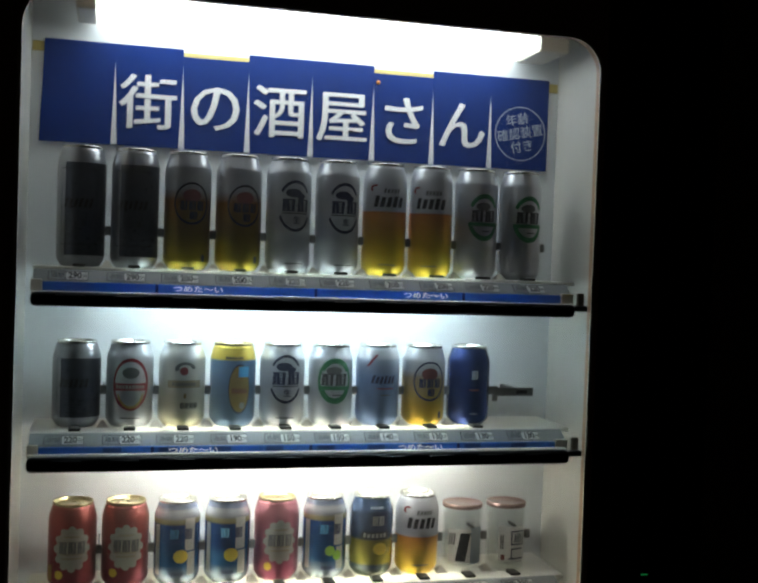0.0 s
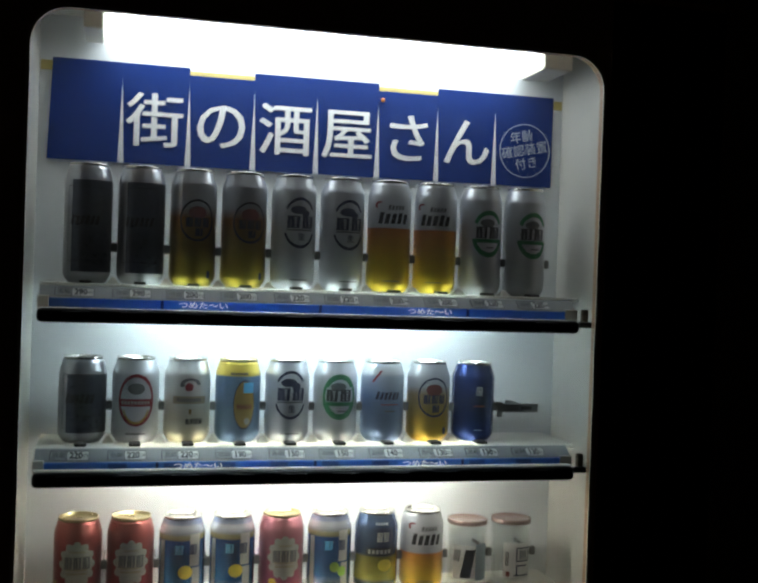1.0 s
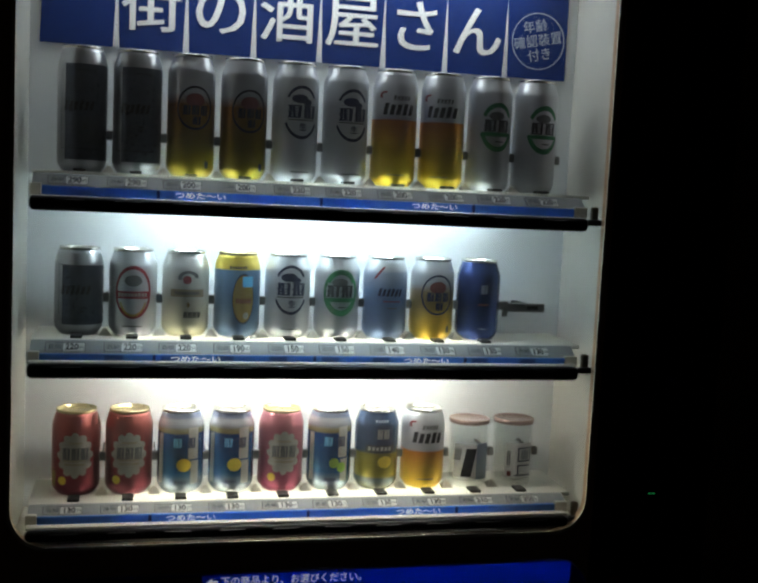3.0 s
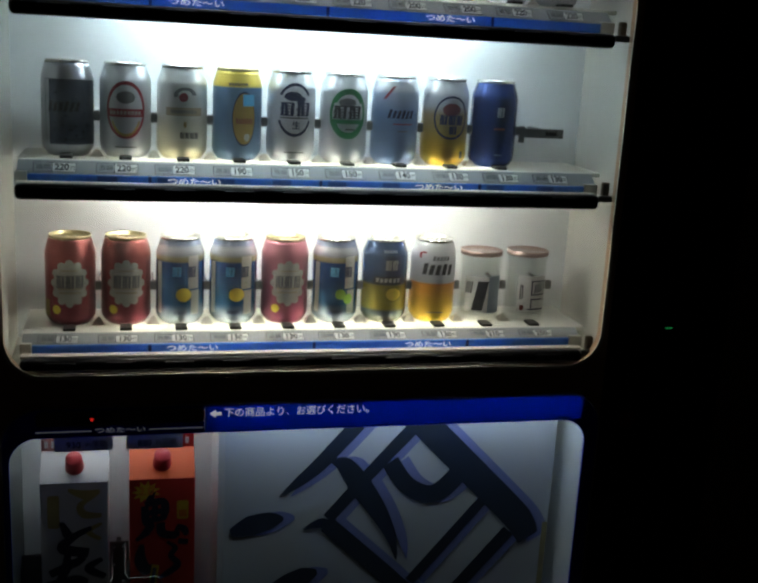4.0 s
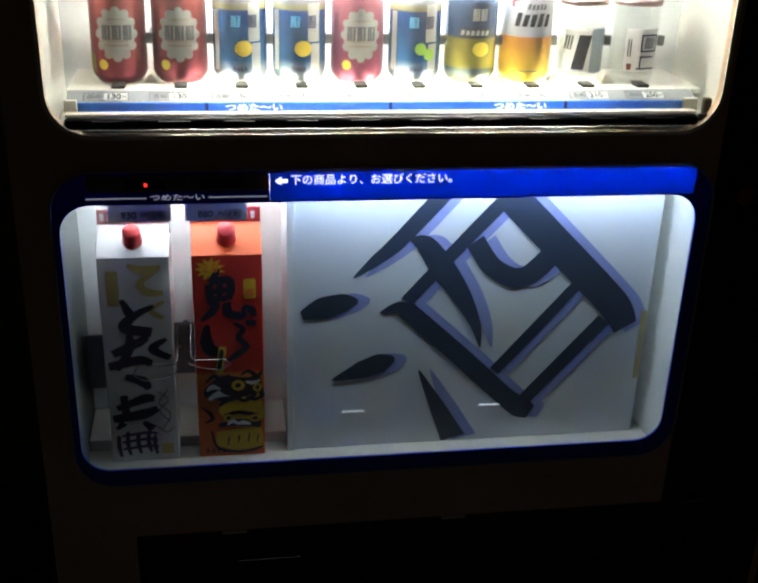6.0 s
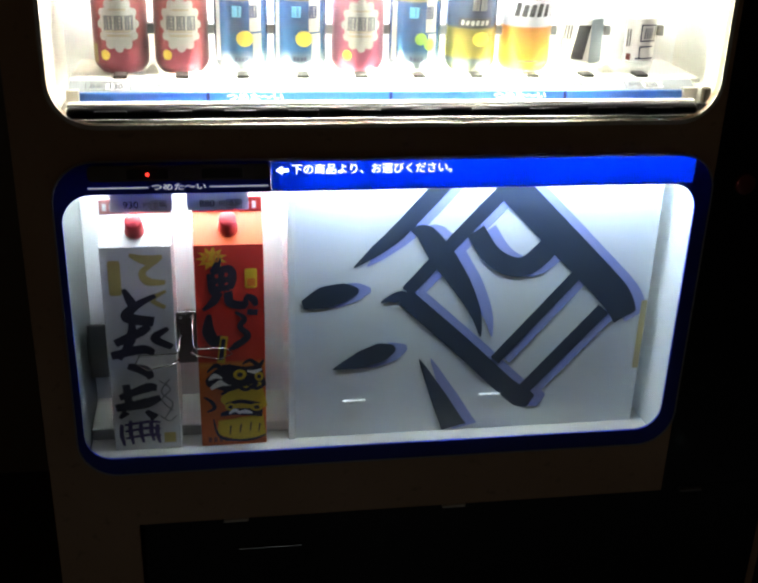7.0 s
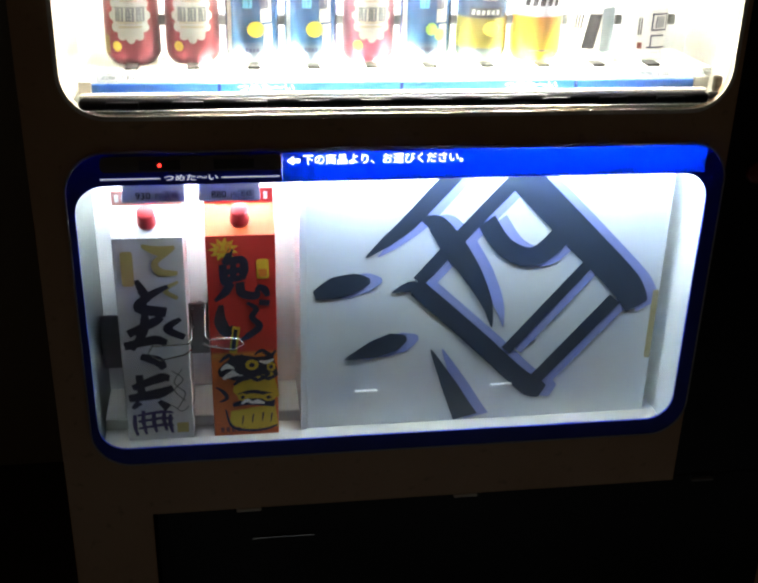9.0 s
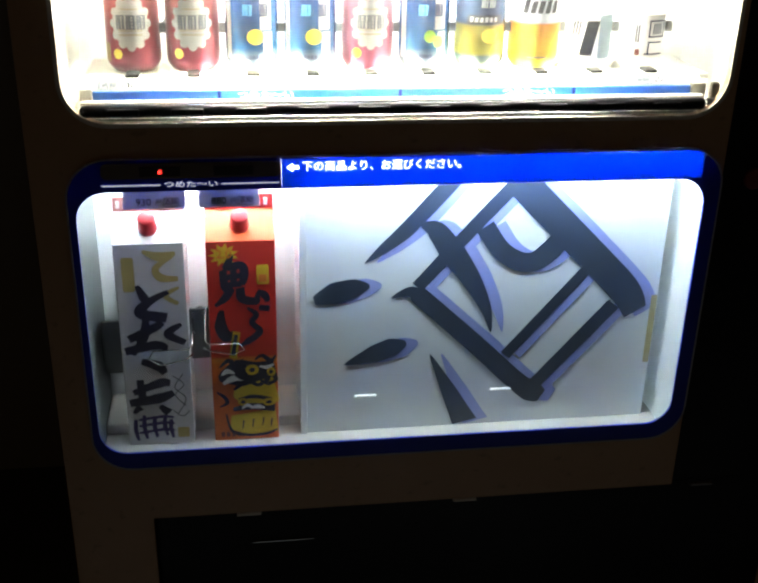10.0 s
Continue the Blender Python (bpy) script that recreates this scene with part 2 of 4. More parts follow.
# ---- the vending machine ----
machine = thing("vending_machine", "tall beige drinks vending machine with lit show windows at night", "vending machine", (0, 0, 0))
door = [(-0.458, 0.06), (-0.349, 0.06), (-0.349, 0.434), (0.4055, 0.434), (0.4055, 1.930), (-0.458, 1.930)]
part("front_door", plate([door, rounded(WL, WR, WZ0, WZ1, 0.050), rounded(LX0 - 0.008, LX1 + 0.019, LZ0 - 0.0235, LZ1 + 0.0385, 0.050)], YF, YF + 0.012), BEIGE, machine, "beige enamelled steel front door with rounded openings")
part("control_column", box(0.4075, 0.600, YF + 0.006, YF + 0.02, 0.434, 1.930, 0.004), DARK, machine, "black coin and control column")
part("cabinet", box(-0.458, -0.446, YF + 0.013, 0.60, 0.06, 1.928), BEIGE, machine, "beige side wall of the cabinet")
part("cabinet", box(0.588, 0.600, YF + 0.021, 0.60, 0.06, 1.928), BEIGE, machine, "beige side wall of the cabinet")
part("cabinet_back", box(-0.445, 0.587, 0.588, 0.600, 0.06, 1.928), BEIGE, machine)
part("cabinet_top", box(-0.458, 0.600, YF + 0.013, 0.600, 1.929, 1.941, 0.003), BEIGE, machine)
part("plinth", box(-0.43, 0.58, -0.04, 0.58, 0.0, 0.06, 0.004), DULL, machine, "dark steel plinth")
# window rims
part("window_rim", plate([rounded(WL - 0.004, WR + 0.004, WZ0 - 0.004, WZ1 + 0.004, 0.054), rounded(WL + 0.001, WR - 0.001, WZ0 + 0.001, WZ1 - 0.001, 0.049)], YF - 0.003, YF - 0.0005), CREAMPL, machine, "pale rim round the upper window")
# lining of the upper show case
part("side_lining", box(-0.423, -0.414, YF + 0.013, YB, WZ0 - 0.004, 1.885), INNER, machine)
part("side_lining", box(0.414, 0.423, YF + 0.013, YB, WZ0 - 0.004, 1.885), INNER, machine)
part("back_lining", box(-0.423, 0.423, YB + 0.001, YB + 0.010, WZ0 - 0.004, 1.885), INNERBACK, machine, "white back panel of the show case")
part("case_ceiling", box(-0.413, 0.413, YF + 0.013, YB, 1.876, 1.885), INNER, machine)
part("case_floor", box(-0.413, 0.413, YF + 0.013, YB, WZ0 - 0.012, WZ0 - 0.004), INNER, machine, "cream floor of the show case")
part("window_pane", plate([rounded(WL + 0.001, WR - 0.001, WZ0 + 0.001, WZ1 - 0.001, 0.049)], YF + 0.003, YF + 0.006), VEILGLASS, machine, "clear upper window pane with an added glare veil").visible_shadow = False

part("sill", box(WL + 0.004, WR - 0.004, YF + 0.0135, YF + 0.0165, WZ0 - 0.004, WZ0 + 0.0035, 0.001), INNER, machine, "white sill behind the window pane")

# top lamp
lamp = thing("ceiling_lamp", "bright white fluorescent lamp under the show case ceiling", "lamp", (0, 0, 0))
part("diffuser", box(-0.3225, 0.3320, 0.020, 0.118, 1.836, 1.862, 0.008), glow("lamp diffuser", (0.90, 0.98, 1.0), TUBE_TOP), lamp, "glowing white diffuser", True)
part("housing", box(-0.350, 0.382, 0.012, 0.124, 1.8625, 1.8755, 0.002), INNER, lamp)
part("end_cap", box(-0.350, -0.3230, 0.020, 0.118, 1.836, 1.862, 0.003), CREAMPL, lamp)
part("end_cap", box(0.3325, 0.380, 0.020, 0.118, 1.836, 1.862, 0.003), CREAMPL, lamp)

# banner on the back panel
banner = thing("banner", "blue shop-curtain banner with white letters on the back panel", "banner", (0, 0.126, 0))
part("rod", box(-0.4125, 0.4125, 0.0018, 0.0040, 1.794, 1.8085, 0.0008), ROD, banner, "pale yellow rod")
part("backing", box(-0.392, 0.392, 0.0006, 0.0016, 1.6650, 1.7925), LETTER, banner, "white sheet showing through the slits")
xs = [-0.3955, *(-0.2955 + 0.0984 * k for k in range(7)), 0.396]
for k in range(8):
    top = 1.802 if k in (2, 5) else 1.813
    bm = bmesh.new()
    n = 10
    cols = []
    for i in range(n + 1):
        z = top + (1.664 - top) * i / n
        cut = 0.0046 * max(0.0, (1.786 - z) / 0.122)
        a, b = xs[k] + (cut if k else -0.005 * i / n), xs[k + 1] - (cut if k < 7 else 0)
        cols.append([bm.verts.new((a + (b - a) * j / 6, -0.0015 * math.sin(math.pi * j / 6) * (i / n), z)) for j in range(7)])
    for r0, r1 in zip(cols, cols[1:]):
        for j in range(6):
            bm.faces.new((r0[j], r0[j + 1], r1[j + 1], r1[j]))
    more = bmesh.ops.extrude_face_region(bm, geom=bm.faces[:])
    bmesh.ops.translate(bm, verts=[g for g in more["geom"] if isinstance(g, bmesh.types.BMVert)], vec=(0, 0.0015, 0))
    part("panel", bm, CLOTH, banner)
for k, ch in enumerate("街の酒屋さん"):
    for q in (-1, 0, 1):
        lettering(ch, 0.086, ((xs[k + 1] + xs[k + 2]) / 2 + 0.0013 * q, -0.0025 - 0.0001 * q, 1.7235 + 0.0004 * q), LETTER, banner, name="letter")
cx, cz = 0.347, 1.7225
bm = plate([[(cx + r * math.cos(2 * math.pi * k / 48), cz + r * math.sin(2 * math.pi * k / 48)) for k in range(48)] for r in (0.0440, 0.0426)], -0.003, -0.0022)
part("stamp_ring", bm, STAMP, banner, "pale round stamp")
for body, dx, dz in (("年齢", -0.006, 0.0215), ("確認装置", 0.0, 0.0), ("付き", 0.004, -0.0215)):
    lettering(body, 0.0205, (cx + dx, -0.0025, cz + dz), STAMP, banner, turn=12)

pin = thing("push_pin", "small shiny orange push pin in the banner", "pin", (0.104, 0.1235, 1.787))
bm = lathe([(0, -0.004), (0.0026, -0.0036), (0.0034, -0.0015), (0.0028, 0.001), (0.0010, 0.0015), (0.0006, 0.004), (0, 0.005)], 16)
bmesh.ops.rotate(bm, verts=bm.verts, matrix=Matrix.Rotation(radians(-90), 3, "X"))
part("pin_head", bm, mat("orange pin plastic", (0.85, 0.28, 0.05), 0.2, bump=0.0), pin, "", True)

# ---- shelves ----
TUBES = (("cool", (0.76, 0.93, 1.0), TUBE_MID), ("warm", (0.96, 0.95, 0.86), TUBE_LOW), ("low", (0.96, 0.95, 0.84), TUBE_LOW * 0.6))
PRICES = (("290", "290", "200", "200", "220", "220", "200", "200", "220", "220"),
          ("220", "220", "220", "190", "150", "150", "140", "130", "130", "130"),
          ("130", "130", "130", "130", "130", "130", "130", "130", "210", "250"))
LATCH = mat("brown latch metal", (0.09, 0.07, 0.045), 0.4, 0.6)
GHOST = mat("faded blue tab", (0.04, 0.12, 0.42), 0.5)


def lean(ob, i):
    """Lay what was built upright onto the sloping price rail of shelf i."""
    for v in ob.data.vertices:
        f = (v.co.z + 0.001) / -0.0215
        v.co.y += 0.003 - 0.0195 * f
        v.co.z = RAILTOP[i] + (RAILFOOT[i] - RAILTOP[i]) * f
    return ob


bulbs = [glow("tube " + n, c, s) for n, c, s in TUBES]
for i, z0 in enumerate(SHELF):
    shelf = thing("shelf", "milky lit shelf with grey price rail and black button bar", "shelf", (0, 0, z0), "shelves of the show case")
    part("shelf_board", box(-0.396, 0.396, 0.002, 0.124, -0.009, -0.003, 0.001), FLOORPL, shelf, "milky white shelf plastic")
    # sloping price rail with the blue strip under it
    lean(part("price_rail", box(-0.394, 0.380, -0.006, -0.001, -0.0225, -0.001, 0.001), GREYSTRIP, shelf, "grey price rail"), i)
    bz = RAILFOOT[i] - 0.0060
    part("blue_rail", box(-0.381, 0.361, -0.026, -0.021, bz - 0.0058, bz + 0.0058, 0.0008), BLUERAIL, shelf, "blue strip")
    part("rail_end", box(-0.396, -0.3815, -0.027, -0.020, bz - 0.0062, bz + 0.0090, 0.001), CREAMPL, shelf)
    part("rail_end", box(0.3615, 0.381, -0.027, -0.020, bz - 0.0062, bz + 0.0090, 0.001), CREAMPL, shelf)
    for x in (-0.2335, -0.0143, 0.2060):
        part("divider", box(x - 0.002, x + 0.002, -0.0272, -0.0262, bz - 0.0058, bz + 0.0058), NAVYRAIL, shelf)
    if i == 1:
        for k in range(9):
            x = -0.286 + 0.0735 * k
            part("ghost_tab", box(x - 0.012, x + 0.012, -0.0268, -0.0262, bz - 0.005, bz + 0.005), GHOST, shelf)
    for x in (-0.178, 0.148):
        lettering("つめた〜い", 0.0096, (x, -0.0276, bz), RAILWHITE, shelf, 0.0002, squeeze=1.42)
    # price tags
    for k, price in enumerate(PRICES[i]):
        x = -0.3485 + 0.0737 * k + (0.0010 if k % 3 == 1 else -0.0006)
        tag = lean(part("price_tag", plate([rounded(x - 0.0258, x + 0.0258, -0.0190, -0.0040, 0.0018, 3)], -0.0072, -0.0064), BLACKPR, shelf, "price tag"), i)
        lean(part("tag_card", plate([rounded(x - 0.0249, x - 0.0035, -0.0182, -0.0048, 0.0014, 3)], -0.0078, -0.0074), GREYSTRIP, tag), i)
        lean(part("tag_card", plate([rounded(x - 0.0028, x + 0.0250, -0.0182, -0.0048, 0.0014, 3)], -0.0078, -0.0074), TAGWHITE, tag), i)
        lean(lettering("酒類", 0.0092, (x - 0.014, -0.0082, -0.0114), BLACKPR, tag), i)
        lean(lettering(price, 0.0140, (x + 0.0085, -0.0082, -0.0114), BLACKPR, tag, 0.0005, squeeze=0.82), i)
        lean(lettering("円", 0.0075, (x + 0.0213, -0.0082, -0.0128), BLACKPR, tag, squeeze=0.85), i)
    # rail lip and button bar
    b0 = -BARTOP[i]
    part("lip", box(-0.394, 0.374, -0.042, -0.0275, b0 - 0.004, b0 + 0.000, 0.001), CREAMPL, shelf, "cream lip")
    part("button_bar", box(-0.394, 0.3705, -0.0600, -0.0425, b0 - (0.0190, 0.0200, 0.0150)[i], b0, 0.007, seg=4), DARK, shelf, "black rounded button bar", True)
    for k in range(10):
        x = -0.3440 + 0.0735 * k
        part("button", box(x - 0.019, x + 0.019, -0.0612, -0.056, b0 - (0.0150, 0.0150, 0.0120)[i], b0 - 0.0035, 0.0022), DARK, shelf, "dark select button")
    part("bar_arm", box(0.371, 0.392, -0.054, -0.047, b0 - 0.010, b0 - 0.001, 0.002), DULL, shelf)
    part("latch", box(0.380, 0.3905, -0.0465, -0.036, b0 - 0.004, b0 + 0.017, 0.003), LATCH, shelf, "dark latch on the side wall")
    # tube below the shelf
    part("tube_tray", box(-0.385, 0.385, 0.003, 0.005, (-0.040, -0.040, -0.027)[i], -0.0065), FLOORPL, shelf)
    bm = lathe([(0, -0.26), (0.0075, -0.26), (0.0075, 0.26), (0, 0.26)], 12)
    bmesh.ops.rotate(bm, verts=bm.verts, matrix=Matrix.Rotation(radians(90), 3, "Y"))
    bmesh.ops.translate(bm, verts=bm.verts, vec=(-0.012, 0.030, -0.020))
    part("tube", bm, bulbs[i], shelf, "fluorescent tube", True)
    for x in (-0.279, 0.255):
        part("socket", box(x - 0.006, x + 0.006, 0.020, 0.040, -0.030, -0.0065, 0.002), CREAMPL, shelf)
    # can stands and side grips
    count = 9 if i == 1 else 10
    for k in range(count):
        PITCH = PITCHES[i]
        x = FIRST + PITCH * k
        part("can_stand", box(x - 0.008, x + 0.008, 0.006, 0.030, -0.0028, 0.0012, 0.0012), DULL, shelf, "dark can stand")
        if k < count - 1:
            bm = bmesh.new()
            c = x + PITCH / 2
            vs = [bm.verts.new(p) for p in ((c - 0.009, 0.035, -0.0028), (c + 0.009, 0.035, -0.0028), (c + 0.006, 0.060, -0.0028), (c - 0.006, 0.060, -0.0028), (c - 0.002, 0.045, 0.0065), (c + 0.002, 0.045, 0.0065))]
            for f in ((0, 1, 5, 4), (1, 2, 5), (2, 3, 4, 5), (3, 0, 4), (0, 3, 2, 1)):
                bm.faces.new([vs[q] for q in f])
            part("wedge", bm, CREAMPL, shelf)
        g = part("grip", box(x + PITCH / 2 - 0.0045, x + PITCH / 2 + 0.0045, 0.052, 0.060, 0.042, 0.055, 0.0015), GREYMETAL, shelf, "grey can grip")
        part("grip_stem", box(x + PITCH / 2 - 0.0012, x + PITCH / 2 + 0.0012, 0.0605, 0.1300, 0.046, 0.050), GREYMETAL, shelf)

# empty holder where a can is missing
hold = thing("can_holder", "bare grey metal can holder arm on the middle shelf", "bracket", (0, 0, 1.262))
part("arm", box(0.2915, 0.3590, 0.058, 0.061, 0.039, 0.0525, 0.001), GREYMETAL, hold)
part("hook", box(0.2885, 0.2970, 0.053, 0.0575, 0.032, 0.0555, 0.001), GREYMETAL, hold)
part("arm_slot", box(0.330, 0.348, 0.0570, 0.0578, 0.043, 0.0485), DULL, hold)
part("stay", box(0.330, 0.340, 0.0615, 0.129, 0.042, 0.050, 0.001), GREYMETAL, hold)



# ---- cans ----
def can(k, row, h, body, label, prints, group, lid=LID, beads=False, turn=0.0):
    ob = thing("drink_can", label, "can", (FIRST + PITCHES[row] * k, CANY, SHELF[row] - 0.0028), group)
    ob.rotation_euler.z = radians(turn)
    R = 0.0330
    prof = [(0, 0.003), (0.021, 0.003), (0.0235, 0.0), (0.0255, 0.0008), (0.0300, 0.0065), (0.0322, 0.0105), (R, 0.015), (R, h - 0.024), (0.0326, h - 0.0215)]
    if beads:
        for q in range(4):
            z = h - 0.0205 + 0.0036 * q
            r = 0.0322 - 0.0010 * q
            prof += [(r, z), (r + 0.0003, z + 0.0013), (r - 0.0007, z + 0.0026)]
        prof += [(0.0272, h - 0.0042)]
    else:
        prof += [(0.0310, h - 0.0170), (0.0288, h - 0.0105), (0.0272, h - 0.0055), (0.0268, h - 0.0042)]
    part("can_body", lathe(prof), body, ob, "", True)
    part("rim", lathe([(0.0267, h - 0.0042), (0.0277, h - 0.0035), (0.0280, h - 0.0010), (0.0272, h), (0.0262, h - 0.0010), (0.0256, h - 0.0045), (0.0235, h - 0.0055), (0, h - 0.0050)]), lid, ob, "pressed lid", True)
    bm = plate([rounded(-0.0075, 0.0075, -0.012, 0.010, 0.0065, 4), rounded(-0.004, 0.004, 0.001, 0.0075, 0.003, 3)], 0, 0.001)
    bmesh.ops.rotate(bm, verts=bm.verts, matrix=Matrix.Rotation(radians(-90), 3, "X"))
    bmesh.ops.translate(bm, verts=bm.verts, vec=(0, 0, h - 0.0038))
    part("ring_pull", bm, lid, ob)
    for p in prints:
        what, m, *a = p
        if what == "oval":
            u, v, x, y, inner, *arc = a
            decal(oval(u, v, x, y, inner, *arc), 40, 3 if inner else 5, R + 0.00018 + 0.00006 * prints.index(p), "print", m, ob)
        elif what == "patch":
            decal(patch(*a), 14, 3, R + 0.00018 + 0.00006 * prints.index(p), "print", m, ob)
        elif what == "bars":      # a brand's word: plain slanting strokes of uneven height
            u, v, w, hh, n, slant = a
            g, rr = w / n, R + 0.0007
            for q in range(n):
                x, tall = u - w / 2 + g * q, (0.44, 0.34, 0.36, 0.42, 0.36, 0.40)[q % 6]
                decal(patch(x, x + 0.68 * g, v - hh * 0.36, v + hh * tall, slant * 0.8), 3, 2, rr, "print", m, ob)
        elif what == "blocks":    # a brand's characters: plain crossing bars
            u, v, w, hh, n = a
            g, rr = w / n, R + 0.0007
            for q in range(n):
                x0, x1 = u - w / 2 + g * (q + 0.07), u - w / 2 + g * (q + 0.93)
                for f, thick, inset in ((0.00, 0.12, 0.02), (0.24, 0.11, 0.12), (0.46, 0.11, 0.0), (0.68, 0.10, 0.14), (0.88, 0.12, 0.04)):
                    decal(patch(x0 + inset * g, x1 - inset * g, v + hh * (f - 0.5), v + hh * (f - 0.5 + thick)), 4, 1, rr, "print", m, ob)
                for f, lean_ in ((0.06, 0.03), (0.34, -0.06), (0.66, 0.05)):
                    decal(patch(x0 + f * g, x0 + (f + 0.19) * g, v - hh * 0.48, v + hh * 0.50, lean_ * g), 1, 3, rr + 0.00005, "print", m, ob)
        elif what == "words":
            body_, u, v, size, bold = a
            lettering(body_, size, (u, 0, v), m, ob, bold, wrap=R + 0.0006, name="print")
    return ob


NAVY = mat("navy can ink", (0.020, 0.028, 0.075), 0.4)
RED = mat("red can ink", (0.28, 0.02, 0.03), 0.4)
GREEN = mat("green can ink", (0.02, 0.19, 0.07), 0.4)
OCHRE = mat("ochre can ink", (0.30, 0.20, 0.05), 0.4)
GOLD = mat("gold can ink", (0.50, 0.36, 0.10), 0.35, 0.5)
CREAM = mat("cream can ink", (0.40, 0.39, 0.35), 0.4)
SKY = mat("sky blue can ink", (0.10, 0.42, 0.75), 0.4)
LEMON = mat("lemon yellow can ink", (0.78, 0.58, 0.05), 0.4)
LIME = mat("lime green can ink", (0.30, 0.55, 0.06), 0.4)
MIDBLUE = mat("blue can ink", (0.03, 0.15, 0.42), 0.35, 0.3)
TAN = mat("tan can ink", (0.36, 0.30, 0.20), 0.4)
BROWNRED = mat("brown red can ink", (0.20, 0.05, 0.04), 0.4)

# shade and dark reflection on the silver cans, put into a colour
DRYSHADE = mat("shaded side of silver can", (0.075, 0.085, 0.11), 0.30, 0.7, bump=0.0)
S, W = (0.46, 0.47, 0.50), (0.60, 0.62, 0.66)
silver = banded("brushed silver can", [(0, (0.40, 0.41, 0.44)), (0.17, (0.46, 0.47, 0.50))], 0.28, 0.85)
amber_tall = banded("amber tall can", [(0, (0.62, 0.46, 0.02)), (0.05, (0.66, 0.40, 0.03)), (0.094, (0.62, 0.22, 0.03)), (0.0955, (0.55, 0.22, 0.05)), (0.097, W), (0.17, W)], 0.32, 0.5)
amber_short = banded("amber short can", [(0, (0.70, 0.50, 0.03)), (0.03, (0.75, 0.45, 0.04)), (0.058, (0.70, 0.27, 0.03)), (0.0605, W), (0.17, W)], 0.32, 0.4)
goldbase_tall = banded("gold footed tall can", [(0, (0.34, 0.27, 0.02)), (0.05, (0.28, 0.18, 0.02)), (0.098, (0.26, 0.11, 0.02)), (0.116, S), (0.17, S)], 0.3, 0.7)
goldbase_short = banded("gold footed short can", [(0, (0.52, 0.34, 0.02)), (0.03, (0.48, 0.30, 0.03)), (0.072, (0.36, 0.26, 0.14)), (0.085, S), (0.17, S)], 0.3, 0.5)
white_can = banded("white can", [(0, W), (0.17, W)], 0.34, 0.6)
tan_can = banded("pale tan can", [(0, (0.58, 0.54, 0.36)), (0.04, (0.62, 0.60, 0.48)), (0.075, (0.66, 0.66, 0.62)), (0.17, W)], 0.34, 0.55)
yellowtop = banded("blue can with yellow top", [(0, (0.10, 0.17, 0.28)), (0.096, (0.12, 0.22, 0.36)), (0.098, (0.58, 0.44, 0.06)), (0.17, (0.58, 0.44, 0.06))], 0.32, 0.35)
bluesilver = banded("blue silver can", [(0, (0.17, 0.24, 0.40)), (0.07, (0.16, 0.25, 0.45)), (0.098, (0.36, 0.42, 0.55)), (0.104, W), (0.17, W)], 0.3, 0.45)
bluecan = banded("deep blue can", [(0, (0.02, 0.05, 0.22)), (0.17, (0.02, 0.045, 0.17))], 0.26, 0.5)
# red and pink bodies run from deep at the foot to pale at the top
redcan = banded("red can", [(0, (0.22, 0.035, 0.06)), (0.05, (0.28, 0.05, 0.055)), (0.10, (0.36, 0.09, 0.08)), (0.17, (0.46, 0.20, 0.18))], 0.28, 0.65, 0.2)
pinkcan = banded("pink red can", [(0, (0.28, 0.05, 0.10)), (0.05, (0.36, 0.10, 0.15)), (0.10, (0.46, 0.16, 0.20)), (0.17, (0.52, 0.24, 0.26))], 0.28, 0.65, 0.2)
citrus = banded("blue citrus can", [(0, (0.55, 0.58, 0.62)), (0.022, (0.30, 0.42, 0.55)), (0.030, (0.05, 0.22, 0.48)), (0.088, (0.03, 0.12, 0.40)), (0.090, (0.50, 0.46, 0.20)), (0.096, (0.55, 0.52, 0.36)), (0.098, (0.50, 0.52, 0.58)), (0.108, (0.62, 0.63, 0.67)), (0.112, (0.30, 0.36, 0.52)), (0.17, (0.30, 0.36, 0.52))], 0.24, 0.6)
strongcan = banded("navy and yellow can", [(0, (0.30, 0.30, 0.16)), (0.018, (0.16, 0.22, 0.26)), (0.022, (0.55, 0.46, 0.06)), (0.055, (0.52, 0.44, 0.08)), (0.060, (0.10, 0.16, 0.26)), (0.17, (0.06, 0.10, 0.22))], 0.24, 0.6)


def dry(h):
    m = h * 0.52
    # the first patch paints the dark reflecting side; the rest is print
    return [("patch", DRYSHADE, -0.019, 0.058, 0.0155, h - 0.0245), ("patch", BLACKPR, -0.026, -0.0254, h * 0.18, h * 0.80), ("patch", BLACKPR, 0.0254, 0.026, h * 0.18, h * 0.80), ("patch", BLACKPR, -0.026, 0.026, h * 0.80, h * 0.806),
            ("patch", BLACKPR, -0.026, 0.026, h * 0.178, h * 0.184), ("bars", BLACKPR, 0.0, m, 0.042, 0.017, 6, 0.004), ("patch", BLACKPR, 0.006, 0.012, m - 0.030, m - 0.028), ("patch", BLACKPR, 0.006, 0.012, m - 0.025, m - 0.023)]


def roundel(h, ink):
    v = h * 0.56
    return [("oval", ink, 0.004, v, 0.026, 0.030, 0.90), ("oval", BROWNRED, 0.004, v + 0.011, 0.013, 0.009, 0.0), ("blocks", ink, 0.004, v - 0.003, 0.036, 0.013, 3), ("blocks", ink, 0.006, v - 0.017, 0.013, 0.011, 1), ("patch", NAVY, 0.020, 0.026, 0.012, 0.022)]


